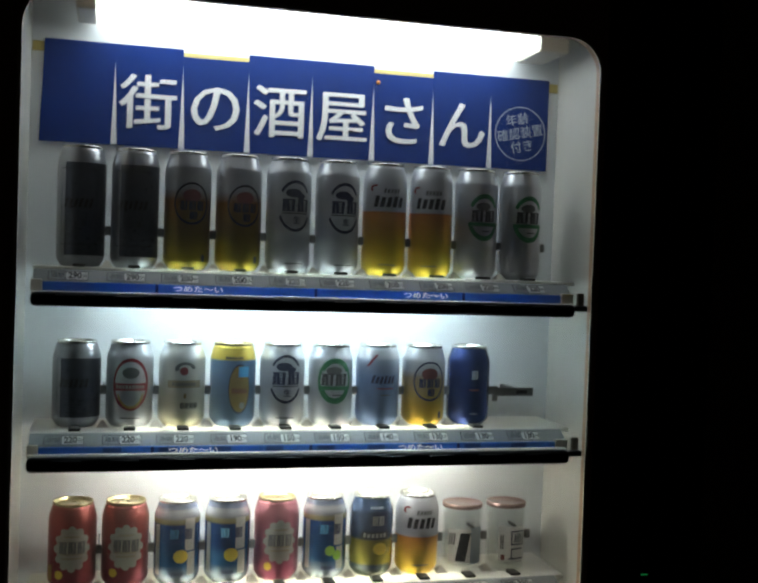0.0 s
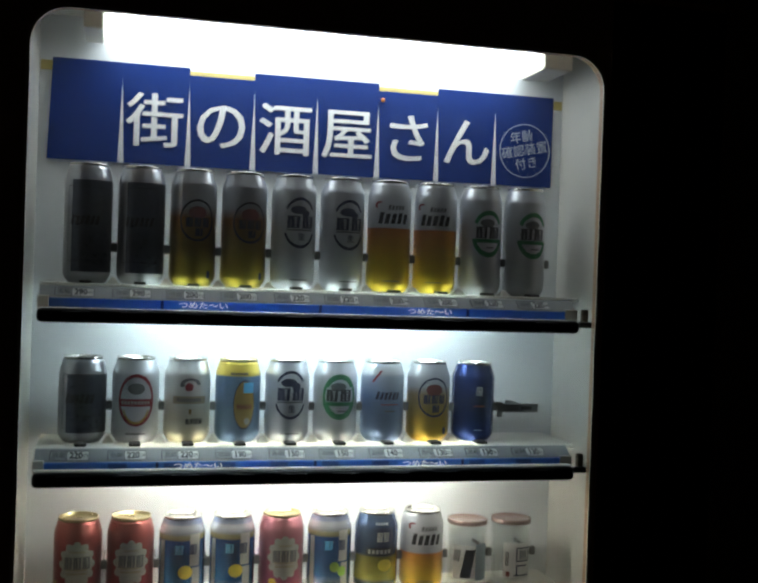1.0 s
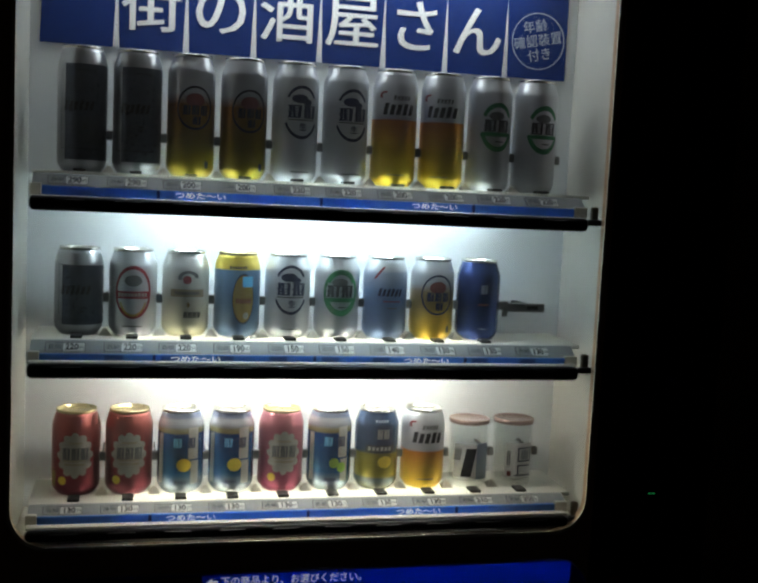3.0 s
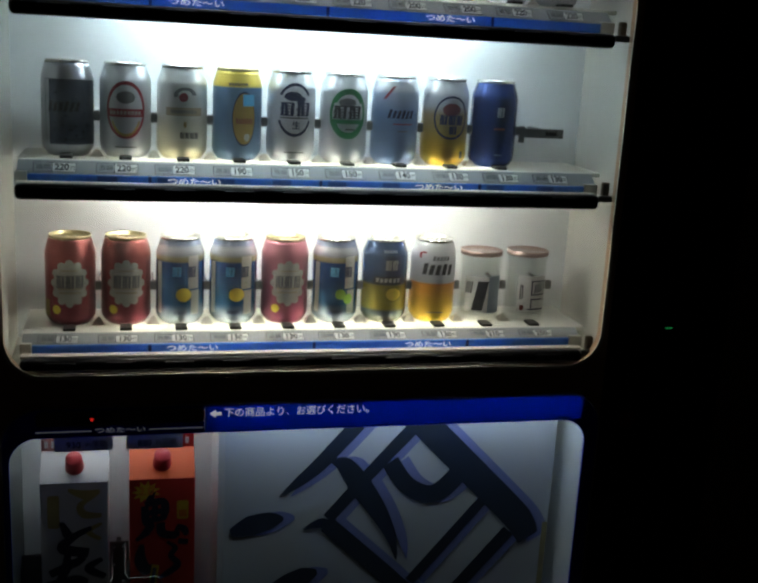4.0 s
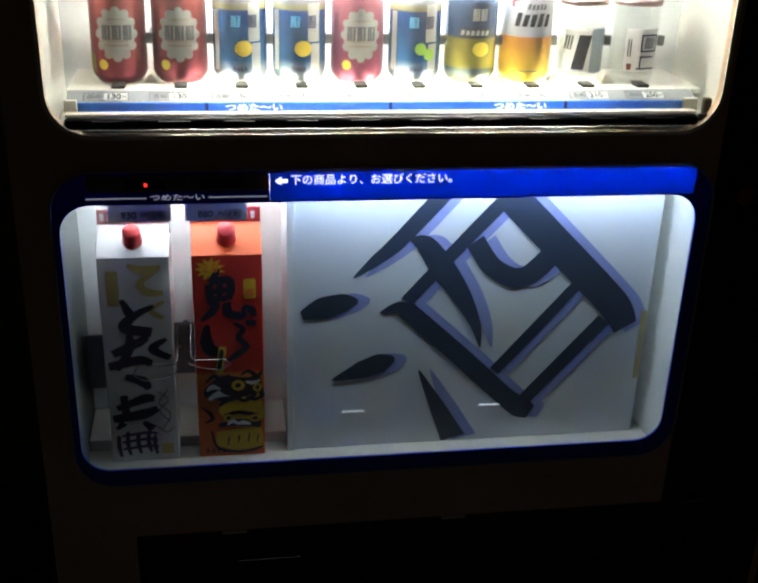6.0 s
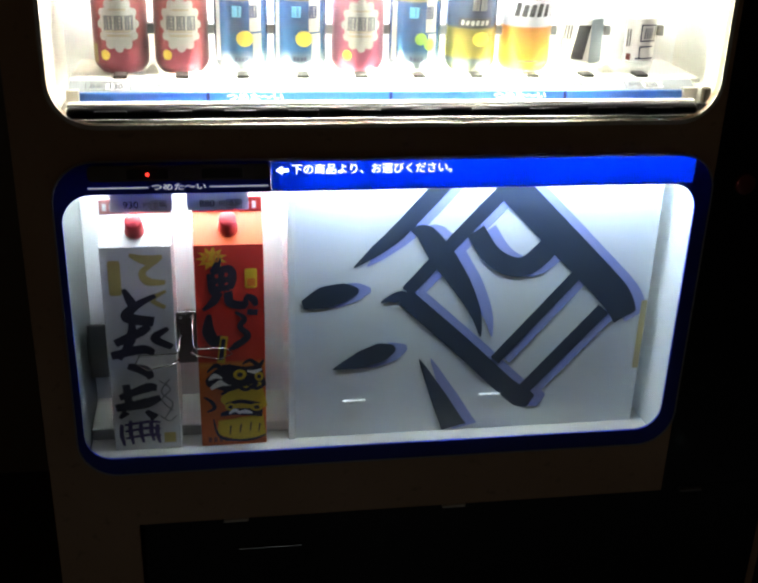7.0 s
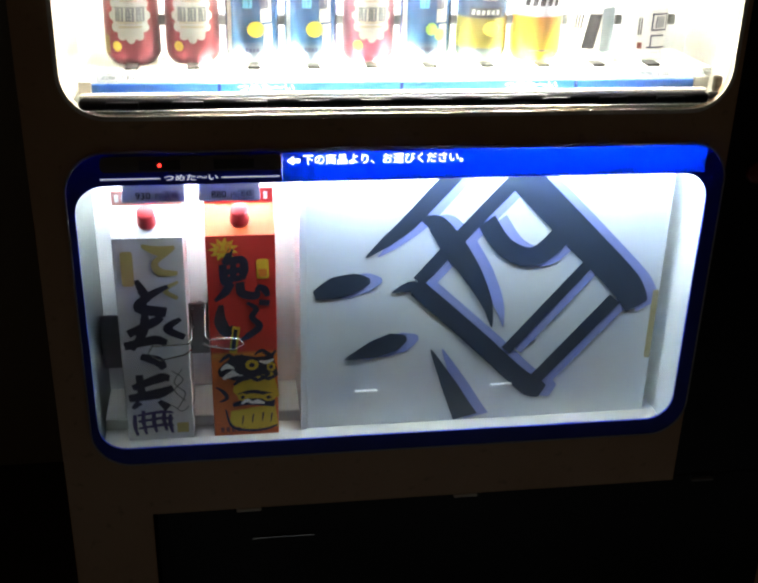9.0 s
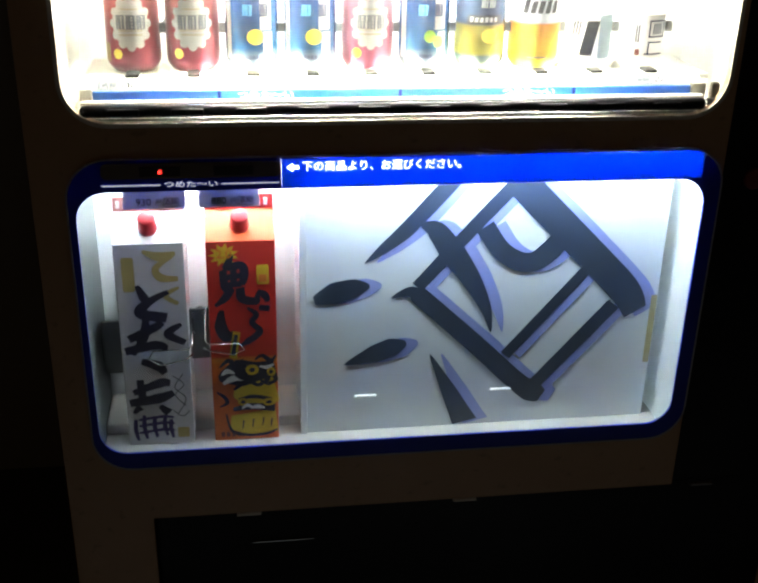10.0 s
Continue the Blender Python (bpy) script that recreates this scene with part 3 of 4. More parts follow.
def beast(h, scale, ink):
    v = h * 0.58
    return [("oval", ink, 0.004, v, 0.0245 * scale, 0.034 * scale, 0.88, 35, 145), ("oval", ink, 0.004, v, 0.0245 * scale, 0.034 * scale, 0.88, 205, 335),
            ("oval", ink, 0.001, v + 0.017 * scale, 0.012, 0.0062, 0.0), ("oval", ink, 0.012, v + 0.013 * scale, 0.007, 0.0045, 0.0), ("blocks", ink, 0.004, v + 0.001, 0.045, 0.0180, 2),
            ("patch", GREYPR, -0.016, 0.024, v - 0.0115, v - 0.0095), ("words", ink, "生", 0.006, v - 0.021, 0.0115, 0.0003), ("patch", GREYPR, -0.010, 0.018, 0.013, 0.015)]


def leafy(h, s, ring):
    v = h * 0.56
    p = [("oval", GREEN, 0.004, v, 0.027 * s, 0.036 * s, 0.80, 30, 150), ("oval", GREEN, 0.004, v, 0.027 * s, 0.036 * s, 0.78, 200, 340), ("oval", GREYPR, 0.002, v + 0.0165 * s, 0.012, 0.0062, 0.0),
         ("blocks", BLACKPR, 0.002, v + 0.002, 0.042, 0.0175, 2), ("patch", GREEN, -0.022, 0.030, v - 0.0135, v - 0.0075), ("patch", GREYPR, 0.0, 0.014, v - 0.022, v - 0.020)]
    if ring:
        p.insert(0, ("oval", GREEN, 0.004, v, 0.027, 0.034, 0.84))
    return p


def clear_beer(h):
    v = h * 0.655
    return [("bars", BLACKPR, 0.002, v, 0.048, 0.021, 5, 0.004), ("bars", GREYPR, 0.006, v + 0.0165, 0.026, 0.009, 5, 0.002), ("oval", RED, -0.020, v + 0.020, 0.008, 0.006, 0.55, 60, 230), ("patch", GREYPR, -0.012, 0.014, 0.016, 0.0175)]


def badge():
    p = [("oval", CREAM, 0.004, 0.060, 0.0225, 0.0285, 0.0)]
    for q in range(12):
        a = radians(30 * q)
        p.append(("oval", CREAM, 0.004 + 0.0215 * math.cos(a), 0.060 + 0.0272 * math.sin(a), 0.0052, 0.0052, 0.0))
    return p + [("blocks", GREYPR, 0.004, 0.062, 0.038, 0.0170, 3), ("bars", TAN, 0.004, 0.0525, 0.030, 0.005, 8, 0.0), ("patch", TAN, -0.010, 0.018, 0.046, 0.0485), ("patch", TAN, -0.006, 0.014, 0.0765, 0.0785), ("oval", LEMON, -0.014, 0.024, 0.006, 0.006, 0.0)]


def fruit(ink, pair):
    p = [("patch", CREAM, 0.012, 0.028, 0.052, 0.098), ("patch", CREAM, -0.036, -0.027, 0.016, 0.088), ("blocks", NAVY, 0.017, 0.076, 0.013, 0.015, 1), ("blocks", SKY, -0.004, 0.076, 0.014, 0.013, 1), ("patch", CREAM, 0.016, 0.029, 0.016, 0.050), ("oval", ink, 0.006, 0.044, 0.0105 if not pair else 0.0075, 0.0095 if not pair else 0.0075, 0.0)]
    if pair:
        p.append(("oval", ink, 0.018, 0.037, 0.0075, 0.0075, 0.0))
    return p + [("bars", NAVY, 0.002, 0.019, 0.018, 0.007, 4, 0.0)]


G1, G2, G3 = "tall cans on the upper shelf", "cans on the middle shelf", "cans on the lower shelf"
H5, H3 = 0.1680, 0.1215
T = -6.0
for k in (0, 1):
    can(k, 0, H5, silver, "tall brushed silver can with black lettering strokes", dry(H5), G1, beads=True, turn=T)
for k in (2, 3):
    can(k, 0, H5, goldbase_tall, "tall silver and gold can with dark roundel", roundel(H5, BLACKPR), G1, turn=T + 3 * k)
for k in (4, 5):
    can(k, 0, H5, white_can, "tall white can with dark ring print", beast(H5, 1.1, NAVY), G1, turn=T + 8)
for k in (6, 7):
    can(k, 0, H5, amber_tall, "tall white can with amber lower half", clear_beer(H5), G1, beads=True, turn=T - 14 * (k - 6))
for k in (8, 9):
    can(k, 0, H5, white_can, "tall white can with green bands", leafy(H5, 1.0, False), G1, turn=T + 4)
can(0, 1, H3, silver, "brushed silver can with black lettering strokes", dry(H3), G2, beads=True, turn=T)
can(1, 1, H3, white_can, "white can with dark red oval ring", [("oval", RED, 0.004, 0.062, 0.0265, 0.037, 0.86), ("oval", GREYPR, 0.004, 0.078, 0.012, 0.008, 0.0), ("patch", RED, -0.022, 0.030, 0.053, 0.0635), ("bars", CREAM, 0.004, 0.0583, 0.042, 0.0065, 9, 0.0), ("oval", GOLD, 0.004, 0.058, 0.020, 0.030, 0.88, 200, 340), ("patch", GREYPR, -0.010, 0.018, 0.0135, 0.0155)], G2, turn=T)
can(2, 1, H3, tan_can, "pale tan can with grey band", [("oval", GREYPR, 0.006, 0.084, 0.015, 0.010, 0.6, 0, 200), ("oval", RED, 0.004, 0.081, 0.006, 0.006, 0.0), ("patch", TAN, -0.020, 0.030, 0.057, 0.068), ("bars", GREYPR, 0.005, 0.0625, 0.036, 0.006, 8, 0.0), ("blocks", BLACKPR, 0.012, 0.032, 0.026, 0.008, 4), ("oval", OCHRE, 0.006, 0.046, 0.002, 0.004, 0.0)], G2, turn=T)
can(3, 1, H3, yellowtop, "blue can with yellow top and gold oval", [("oval", OCHRE, 0.010, 0.056, 0.0165, 0.036, 0.0), ("oval", NAVY, 0.010, 0.056, 0.0165, 0.036, 0.93), ("patch", SKY, 0.008, 0.024, 0.073, 0.088), ("bars", BROWNRED, 0.011, 0.053, 0.024, 0.010, 6, 0.0), ("oval", CREAM, 0.014, 0.032, 0.004, 0.005, 0.0), ("bars", NAVY, 0.002, 0.1005, 0.026, 0.005, 7, 0.0)], G2, lid=GOLDLID, beads=True, turn=T)
can(4, 1, H3, white_can, "white can with dark ring print", beast(H3, 1.05, NAVY), G2, turn=T)
can(5, 1, H3, white_can, "white can with green ring and band", leafy(H3, 0.9, True), G2, turn=T)
can(6, 1, H3, bluesilver, "blue and silver can with a red streak", [("patch", RED, -0.022, -0.018, 0.090, 0.108, 0.014), ("bars", NAVY, 0.004, 0.070, 0.038, 0.015, 6, 0.004), ("patch", RED, -0.006, 0.022, 0.056, 0.0575), ("patch", GREYPR, 0.0, 0.016, 0.046, 0.048)], G2, beads=True, turn=T)
can(7, 1, H3, goldbase_short, "silver and gold can with navy roundel", roundel(H3, NAVY), G2, turn=T)
can(8, 1, H3, bluecan, "deep blue can with small pale emblem", [("blocks", STAMP, 0.002, 0.078, 0.012, 0.013, 1), ("patch", BROWNRED, -0.006, 0.010, 0.054, 0.056), ("patch", STAMP, -0.004, 0.008, 0.018, 0.019)], G2, turn=T)
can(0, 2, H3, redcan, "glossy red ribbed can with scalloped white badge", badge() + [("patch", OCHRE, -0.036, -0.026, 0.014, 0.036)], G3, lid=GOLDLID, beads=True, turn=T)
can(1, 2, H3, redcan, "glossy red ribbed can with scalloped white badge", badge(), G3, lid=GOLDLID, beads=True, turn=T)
can(2, 2, H3, citrus, "blue and silver can with yellow fruit", fruit(LEMON, False), G3, turn=T + 2)
can(3, 2, H3, citrus, "blue and silver can with yellow fruit", fruit(LEMON, False), G3, turn=T)
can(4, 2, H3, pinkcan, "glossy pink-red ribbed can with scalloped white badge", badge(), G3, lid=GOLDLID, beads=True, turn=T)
can(5, 2, H3, citrus, "blue and silver can with green fruit", fruit(LIME, True), G3, turn=T)
can(6, 2, H3, strongcan, "navy can with yellow lower half", [("patch", NAVY, -0.004, 0.022, 0.066, 0.100), ("blocks", CREAM, 0.006, 0.086, 0.020, 0.014, 2), ("patch", BLACKPR, -0.022, 0.024, 0.058, 0.070, 0.003), ("bars", CREAM, 0.002, 0.064, 0.038, 0.008, 6, 0.001), ("oval", LEMON, 0.010, 0.044, 0.011, 0.009, 0.0), ("bars", WHITEPR, 0.004, 0.106, 0.020, 0.005, 5, 0.0)], G3, turn=T)
can(7, 2, H3, amber_short, "white can with amber lower half", clear_beer(H3), G3, beads=True, turn=T)


def cup(k, label, prints):
    ob = thing("glass_cup", label, "glass cup", (FIRST + PITCHES[2] * k + 0.001, CANY, SHELF[2] - 0.0028), "glass cups on the lower shelf")
    r, h = 0.0300, 0.104
    g = part("glass", lathe([(0, 0.0), (r - 0.004, 0.0), (r - 0.0005, 0.004), (r, 0.012), (r + 0.0005, h - 0.012), (r - 0.001, h - 0.002), (r - 0.003, h - 0.002), (r - 0.0025, h - 0.014), (r - 0.0030, 0.012), (r - 0.006, 0.009), (0, 0.009)]), CUPGLASS, ob, "clear glass", True)
    part("cap", lathe([(0, h - 0.001), (r - 0.003, h - 0.001), (r - 0.001, h + 0.0005), (r + 0.0012, h), (r + 0.0014, h - 0.006), (r + 0.0006, h - 0.0065)]), mat("red rimmed cap", (0.36, 0.25, 0.23), 0.3, 0.85), ob, "reddish metal cap", True)
    for i, (what, m, *a) in enumerate(prints):
        rr = r + 0.0010 + 0.00012 * i
        if what == "patch":
            decal(patch(*a), 14, 3, rr, "print", m, ob)
        else:
            u, v, w, hh, n, slant = a
            for q in range(n):
                decal(patch(u - w / 2 + w * q / n, u - w / 2 + w * (q + 0.55) / n, v - hh / 2, v + hh / 2, slant), 3, 2, rr + 0.0003, "print", m, ob)


PAPER = mat("white paper label", (0.74, 0.74, 0.72), 0.6)
PALEBLUE = mat("pale blue label", (0.30, 0.38, 0.45), 0.6)
cup(8, "clear glass sake cup with black and pale blue label", [("patch", PAPER, -0.032, 0.004, 0.016, 0.068), ("patch", PALEBLUE, 0.0045, 0.028, 0.014, 0.070), ("patch", BLACKPR, -0.020, -0.004, 0.018, 0.062, 0.008), ("bars", BLACKPR, -0.026, 0.052, 0.012, 0.018, 3, 0.002)])
cup(9, "clear glass sake cup with white label and blue marks", [("patch", PAPER, -0.022, 0.026, 0.016, 0.070), ("patch", NAVY, -0.002, 0.022, 0.061, 0.063), ("patch", NAVY, -0.002, 0.022, 0.041, 0.043), ("patch", NAVY, -0.002, 0.0, 0.041, 0.063), ("patch", NAVY, 0.020, 0.022, 0.041, 0.063), ("bars", NAVY, 0.010, 0.052, 0.014, 0.014, 4, 0.001), ("patch", NAVY, -0.002, 0.000, 0.020, 0.036), ("patch", NAVY, -0.002, 0.018, 0.034, 0.036), ("patch", NAVY, -0.006, 0.022, 0.019, 0.021), ("patch", BROWNRED, -0.018, -0.012, 0.018, 0.026), ("bars", BLACKPR, -0.016, 0.046, 0.006, 0.022, 2, 0.0)])

# ---- lower show case ----
case = thing("lower_show_case", "blue framed lit lower show window of the vending machine", "show window", (0, 0, 0))
BAND = [(-0.163, LZ1 + 0.0010), (0.376, LZ1 + 0.0010), (0.376, LZ1 + 0.0370), (-0.163, LZ1 + 0.0370)]
frame_out, frame_in = rounded(LX0 - 0.008, LX1 + 0.019, LZ0 - 0.0235, LZ1 + 0.0385, 0.050), rounded(LX0, LX1, LZ0, LZ1, 0.036)
part("window_frame", plate([frame_out, frame_in, BAND], YF - 0.004, YF - 0.0005), CASEBLUE, case, "dark blue window frame")
part("lit_band", plate([[(x + (0.0004 if x < 0 else -0.0004), z + (0.0004 if z < LZ1 + 0.01 else -0.0004)) for x, z in BAND]], YF - 0.0038, YF - 0.0010), BANDBLUE, case, "royal blue lit band")
part("trim_line", plate([rounded(LX0 - 0.0103, LX1 + 0.0213, LZ0 - 0.0258, LZ1 + 0.0408, 0.052), rounded(LX0 - 0.0087, LX1 + 0.0197, LZ0 - 0.0242, LZ1 + 0.0392, 0.051)], YF - 0.0045, YF - 0.0005), TRIM, case, "thin bright edge strip")
part("window_pane", plate([rounded(LX0 + 0.0005, LX1 - 0.0005, LZ0 + 0.0005, LZ1 - 0.0005, 0.035)], YF - 0.001, YF + 0.002), GLASS, case, "clear lower window pane").visible_shadow = False
# left wall has a much darker base colour than the right one
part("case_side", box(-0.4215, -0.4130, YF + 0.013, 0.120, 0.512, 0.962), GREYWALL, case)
part("case_side", box(0.392, 0.4005, YF + 0.013, 0.120, 0.512, 0.962), INNERBACK, case)
part("case_back", box(-0.4215, 0.4005, 0.121, 0.129, 0.512, 0.962), INNERBACK, case)
part("case_top", box(-0.4125, 0.3915, YF + 0.013, 0.120, 0.9535, 0.962), INNER, case)
part("case_base", box(-0.4125, 0.3915, YF + 0.013, 0.120, 0.506, 0.516), INNER, case, "cream base of the lower case")
part("partition", box(-0.1385, -0.1300, 0.0045, 0.120, 0.5165, 0.953), INNERBACK, case, "white partition")
part("step", box(-0.4125, -0.1330, 0.030, 0.120, 0.5165, 0.534, 0.002), INNER, case)
CARTONTUBE = glow("tube over the cartons", (0.86, 0.95, 1.0), TUBE_CASE * 1.25)
CASETUBE = glow("tube case", (0.80, 0.95, 1.0), TUBE_CASE)
for x0, x1, y in ((-0.130, 0.384, -0.034), (-0.390, -0.155, 0.050)):
    bm = lathe([(0, x0), (0.0075, x0), (0.0075, x1), (0, x1)], 12)
    bmesh.ops.rotate(bm, verts=bm.verts, matrix=Matrix.Rotation(radians(90), 3, "Y"))
    bmesh.ops.translate(bm, verts=bm.verts, vec=(0, y, 0.940))
    part("tube", bm, CASETUBE if y < 0 else CARTONTUBE, case, "fluorescent tube behind the blue band", True)

# sign on the blue band
sign = thing("instruction_sign", "white lettering and arrow on the blue band", "sign", (0, YF - 0.0042, 0.9365))
lettering("下の商品より、お選びください。", 0.0140, (-0.0355, 0, 0), CASEWHITE, sign, squeeze=0.98)
bm = plate([[(-0.157, 0.0), (-0.149, 0.0055), (-0.149, 0.0022), (-0.1415, 0.0022), (-0.1415, -0.0022), (-0.149, -0.0022), (-0.149, -0.0055)]], -0.0003, 0.0)
part("arrow", bm, CASEWHITE, sign, "white arrow pointing to the cartons")
strip = thing("sensor_strip", "dark strip with two select buttons and a red lamp", "button panel", (0, 0, 0))
part("strip_body", plate([rounded(-0.3750, -0.1645, 0.9270, 0.9455, 0.006, 4)], YF - 0.008, YF - 0.0045), mat("brown black plastic", (0.13, 0.11, 0.09), 0.5), strip)
for x in (-0.3065, -0.220):
    part("button", box(x - 0.024, x + 0.024, YF - 0.0105, YF - 0.0085, 0.9300, 0.9420, 0.0009), DULL, strip, "dark select button")
bm = bmesh.new()
bmesh.ops.create_uvsphere(bm, u_segments=14, v_segments=8, radius=0.0022)
bmesh.ops.translate(bm, verts=bm.verts, vec=(-0.3065, YF - 0.0105, 0.9360))
part("red_lamp", bm, glow("red lamp", (1.0, 0.03, 0.02), 0.4), strip, "small glowing red lamp", True)
for a, b in ((-0.376, -0.307), (-0.235, -0.166)):
    part("line", box(a, b, YF - 0.0052, YF - 0.0046, 0.9176, 0.9188), DIMWHITE, strip)
lettering("つめた〜い", 0.0086, (-0.271, YF - 0.0048, 0.9182), DIMWHITE, strip, 0.0001, squeeze=1.5)

# the printed panel with the big brush figure
poster = thing("printed_panel", "white panel with large slanting dark brush character", "panel", (0, 0.008, 0))
part("sheet", box(-0.1290, 0.3725, 0.0, 0.003, 0.5165, 0.930), PANEL, poster)


def stroke(points, widths, n=14):
    """Outline of a brush stroke along a smooth line with changing half width."""
    P = [Vector(p) for p in points]
    L, R = [], []
    m = len(P) - 1
    for i in range(n * m + 1):
        s = i / n
        k = min(int(s), m - 1)
        f = s - k
        a, b, c, d = P[max(k - 1, 0)], P[k], P[k + 1], P[min(k + 2, m)]
        q = 0.5 * ((2 * b) + (c - a) * f + (2 * a - 5 * b + 4 * c - d) * f * f + (3 * b - a - 3 * c + d) * f ** 3)
        e = 0.5 * ((c - a) + 2 * (2 * a - 5 * b + 4 * c - d) * f + 3 * (3 * b - a - 3 * c + d) * f * f)
        w = widths[k] + (widths[k + 1] - widths[k]) * f
        t = Vector((-e.y, e.x)).normalized()
        L.append(q + t * w), R.append(q - t * w)
    return L + R[::-1]


STROKES = (
    ([(-0.119, 0.725), (-0.091, 0.735), (-0.062, 0.742), (-0.043, 0.744)], [0.0060, 0.0167, 0.0140, 0.0027]),
    ([(-0.077, 0.625), (-0.037, 0.639), (-0.009, 0.649), (0.010, 0.655)], [0.0007, 0.0138, 0.0152, 0.0035]),
    ([(0.045, 0.635), (0.075, 0.574), (0.102, 0.518)], [0.0007, 0.0114, 0.0190]),
    ([(-0.050, 0.778), (-0.023, 0.800), (0.006, 0.825), (0.043, 0.866), (0.087, 0.916)], [0.0007, 0.0079, 0.0112, 0.0118, 0.0117]),
    ([(0.022, 0.731), (0.108, 0.650), (0.173, 0.586), (0.198, 0.567), (0.214, 0.558)], [0.0130, 0.0140, 0.0145, 0.0175, 0.0103]),
    ([(-0.013, 0.725), (0.015, 0.733), (0.044, 0.713)], [0.0007, 0.0085, 0.0120]),
    ([(0.152, 0.896), (0.171, 0.875), (0.245, 0.801), (0.320, 0.725), (0.341, 0.689)], [0.0212, 0.0214, 0.0221, 0.0222, 0.0174]),
    ([(0.154, 0.628), (0.262, 0.757)], [0.0085, 0.0084]),
    ([(0.199, 0.576), (0.308, 0.703)], [0.0102, 0.0108]),
    ([(0.023, 0.740), (0.096, 0.824), (0.162, 0.897)], [0.0094, 0.0100, 0.0106]),
    ([(0.026, 0.830), (0.045, 0.823), (0.069, 0.791), (0.099, 0.747), (0.122, 0.702), (0.131, 0.666)], [0.0026, 0.0132, 0.0174, 0.0136, 0.0076, 0.0007]),
    ([(0.113, 0.826), (0.137, 0.791), (0.165, 0.773), (0.187, 0.773), (0.207, 0.788), (0.223, 0.808)], [0.0133, 0.0135, 0.0143, 0.0151, 0.0158, 0.0151]),
)
for dx, dz, m, y in ((0.0165, 0.0, LILAC, -0.0006), (0.0, 0.0, INK, -0.0012)):
    for i, (pts, ws) in enumerate(STROKES):
        loop = [(min(max(p.x + dx, -0.1285), 0.372), min(max(p.y + dz, 0.5175), 0.929)) for p in stroke(pts, ws)]
        bm = bmesh.new()
        half = len(loop) // 2
        yy = y - 0.00003 * i
        vs = [bm.verts.new((x, yy, z)) for x, z in loop]
        for k in range(half - 1):
            bm.faces.new((vs[k], vs[k + 1], vs[-k - 2], vs[-k - 1]))
        part("brush_stroke", bm, m, poster, "lilac drop shadow stroke" if m is LILAC else "slate brush stroke")
for x in (-0.0465, 0.1505):
    part("clip", box(x - 0.016, x + 0.016, -0.0065, -0.0018, 0.5715, 0.5765, 0.002), WHITEPR, poster, "small white clip")
tape = part("tape", box(0.3630, 0.3720, -0.0022, -0.0014, 0.606, 0.714), mat("yellowed tape", (0.42, 0.36, 0.20), 0.5), poster, "yellowed tape at the edge")


# ---- cartons ----
def carton(cx, label, body, roof, fin, cap):
    ob = thing("drink_carton", label, "carton", (cx, 0.0, 0.5165), "cartons in the lower case")
    w, d, h, top = 0.0450, 0.085, 0.302, 0.332
    part("carton_body", box(-w, w, 0.0, d, 0.0, h, 0.0012), body, ob)
    bm = bmesh.new()
    a = [bm.verts.new(p) for p in ((-w, 0, h + 0.0002), (w, 0, h + 0.0002), (w, d, h + 0.0002), (-w, d, h + 0.0002), (-w, d / 2 - 0.002, top), (w, d / 2 - 0.002, top), (w, d / 2 + 0.002, top), (-w, d / 2 + 0.002, top), (-w * 0.35, d / 2, top - 0.012), (w * 0.35, d / 2, top - 0.012))]
    for f in ((0, 1, 5, 4), (2, 3, 7, 6), (4, 5, 6, 7), (0, 4, 8), (8, 7, 3), (0, 8, 3), (1, 9, 5), (9, 2, 6), (1, 2, 9), (0, 3, 2, 1)):
        bm.faces.new([a[i] for i in f])
    part("gable", bm, roof, ob, "sloping gable top")
    part("fin", box(-w, w, d / 2 - 0.0018, d / 2 + 0.0018, top + 0.0003, top + 0.020, 0.0006), fin, ob, "sealed top fin with pale strokes")
    for q in range(9):
        part("fin_mark", box(-w + 0.004 + 0.0092 * q, -w + 0.009 + 0.0092 * q, d / 2 - 0.0026, d / 2 - 0.0020, top + 0.005, top + 0.015), WHITEPR, ob)
    bm = lathe([(0, 0.022), (0.0098, 0.022), (0.0112, 0.0205), (0.0114, 0.003), (0.0125, 0.001), (0.0125, -0.004), (0, -0.004)], 28)
    bmesh.ops.rotate(bm, verts=bm.verts, matrix=Matrix.Rotation(radians(38), 3, "X"))
    bmesh.ops.translate(bm, verts=bm.verts, vec=(0, 0.016, h + 0.018))
    part("screw_cap", bm, cap, ob, "red screw cap", True)
    return ob


INKV = mat("blue black carton ink", (0.022, 0.020, 0.045), 0.5)
LAYER = [0]   # later prints lie a hair in front of earlier ones


def daub(ob, m, pts, ws, label="", y=-0.0006):
    if m is INKV and y == -0.0006 and len(ws) < 5 and max(ws) < 0.01:
        ws = [1.45 * w for w in ws]
    loop = stroke([(x, z) for x, z in pts], ws, 8)
    LAYER[0] += 1
    y -= 0.000004 * LAYER[0]
    bm = bmesh.new()
    vs = [bm.verts.new((p.x, y, p.y)) for p in loop]
    for k in range(len(loop) // 2 - 1):
        bm.faces.new((vs[k], vs[k + 1], vs[-k - 2], vs[-k - 1]))
    return part("print", bm, m, ob, label)


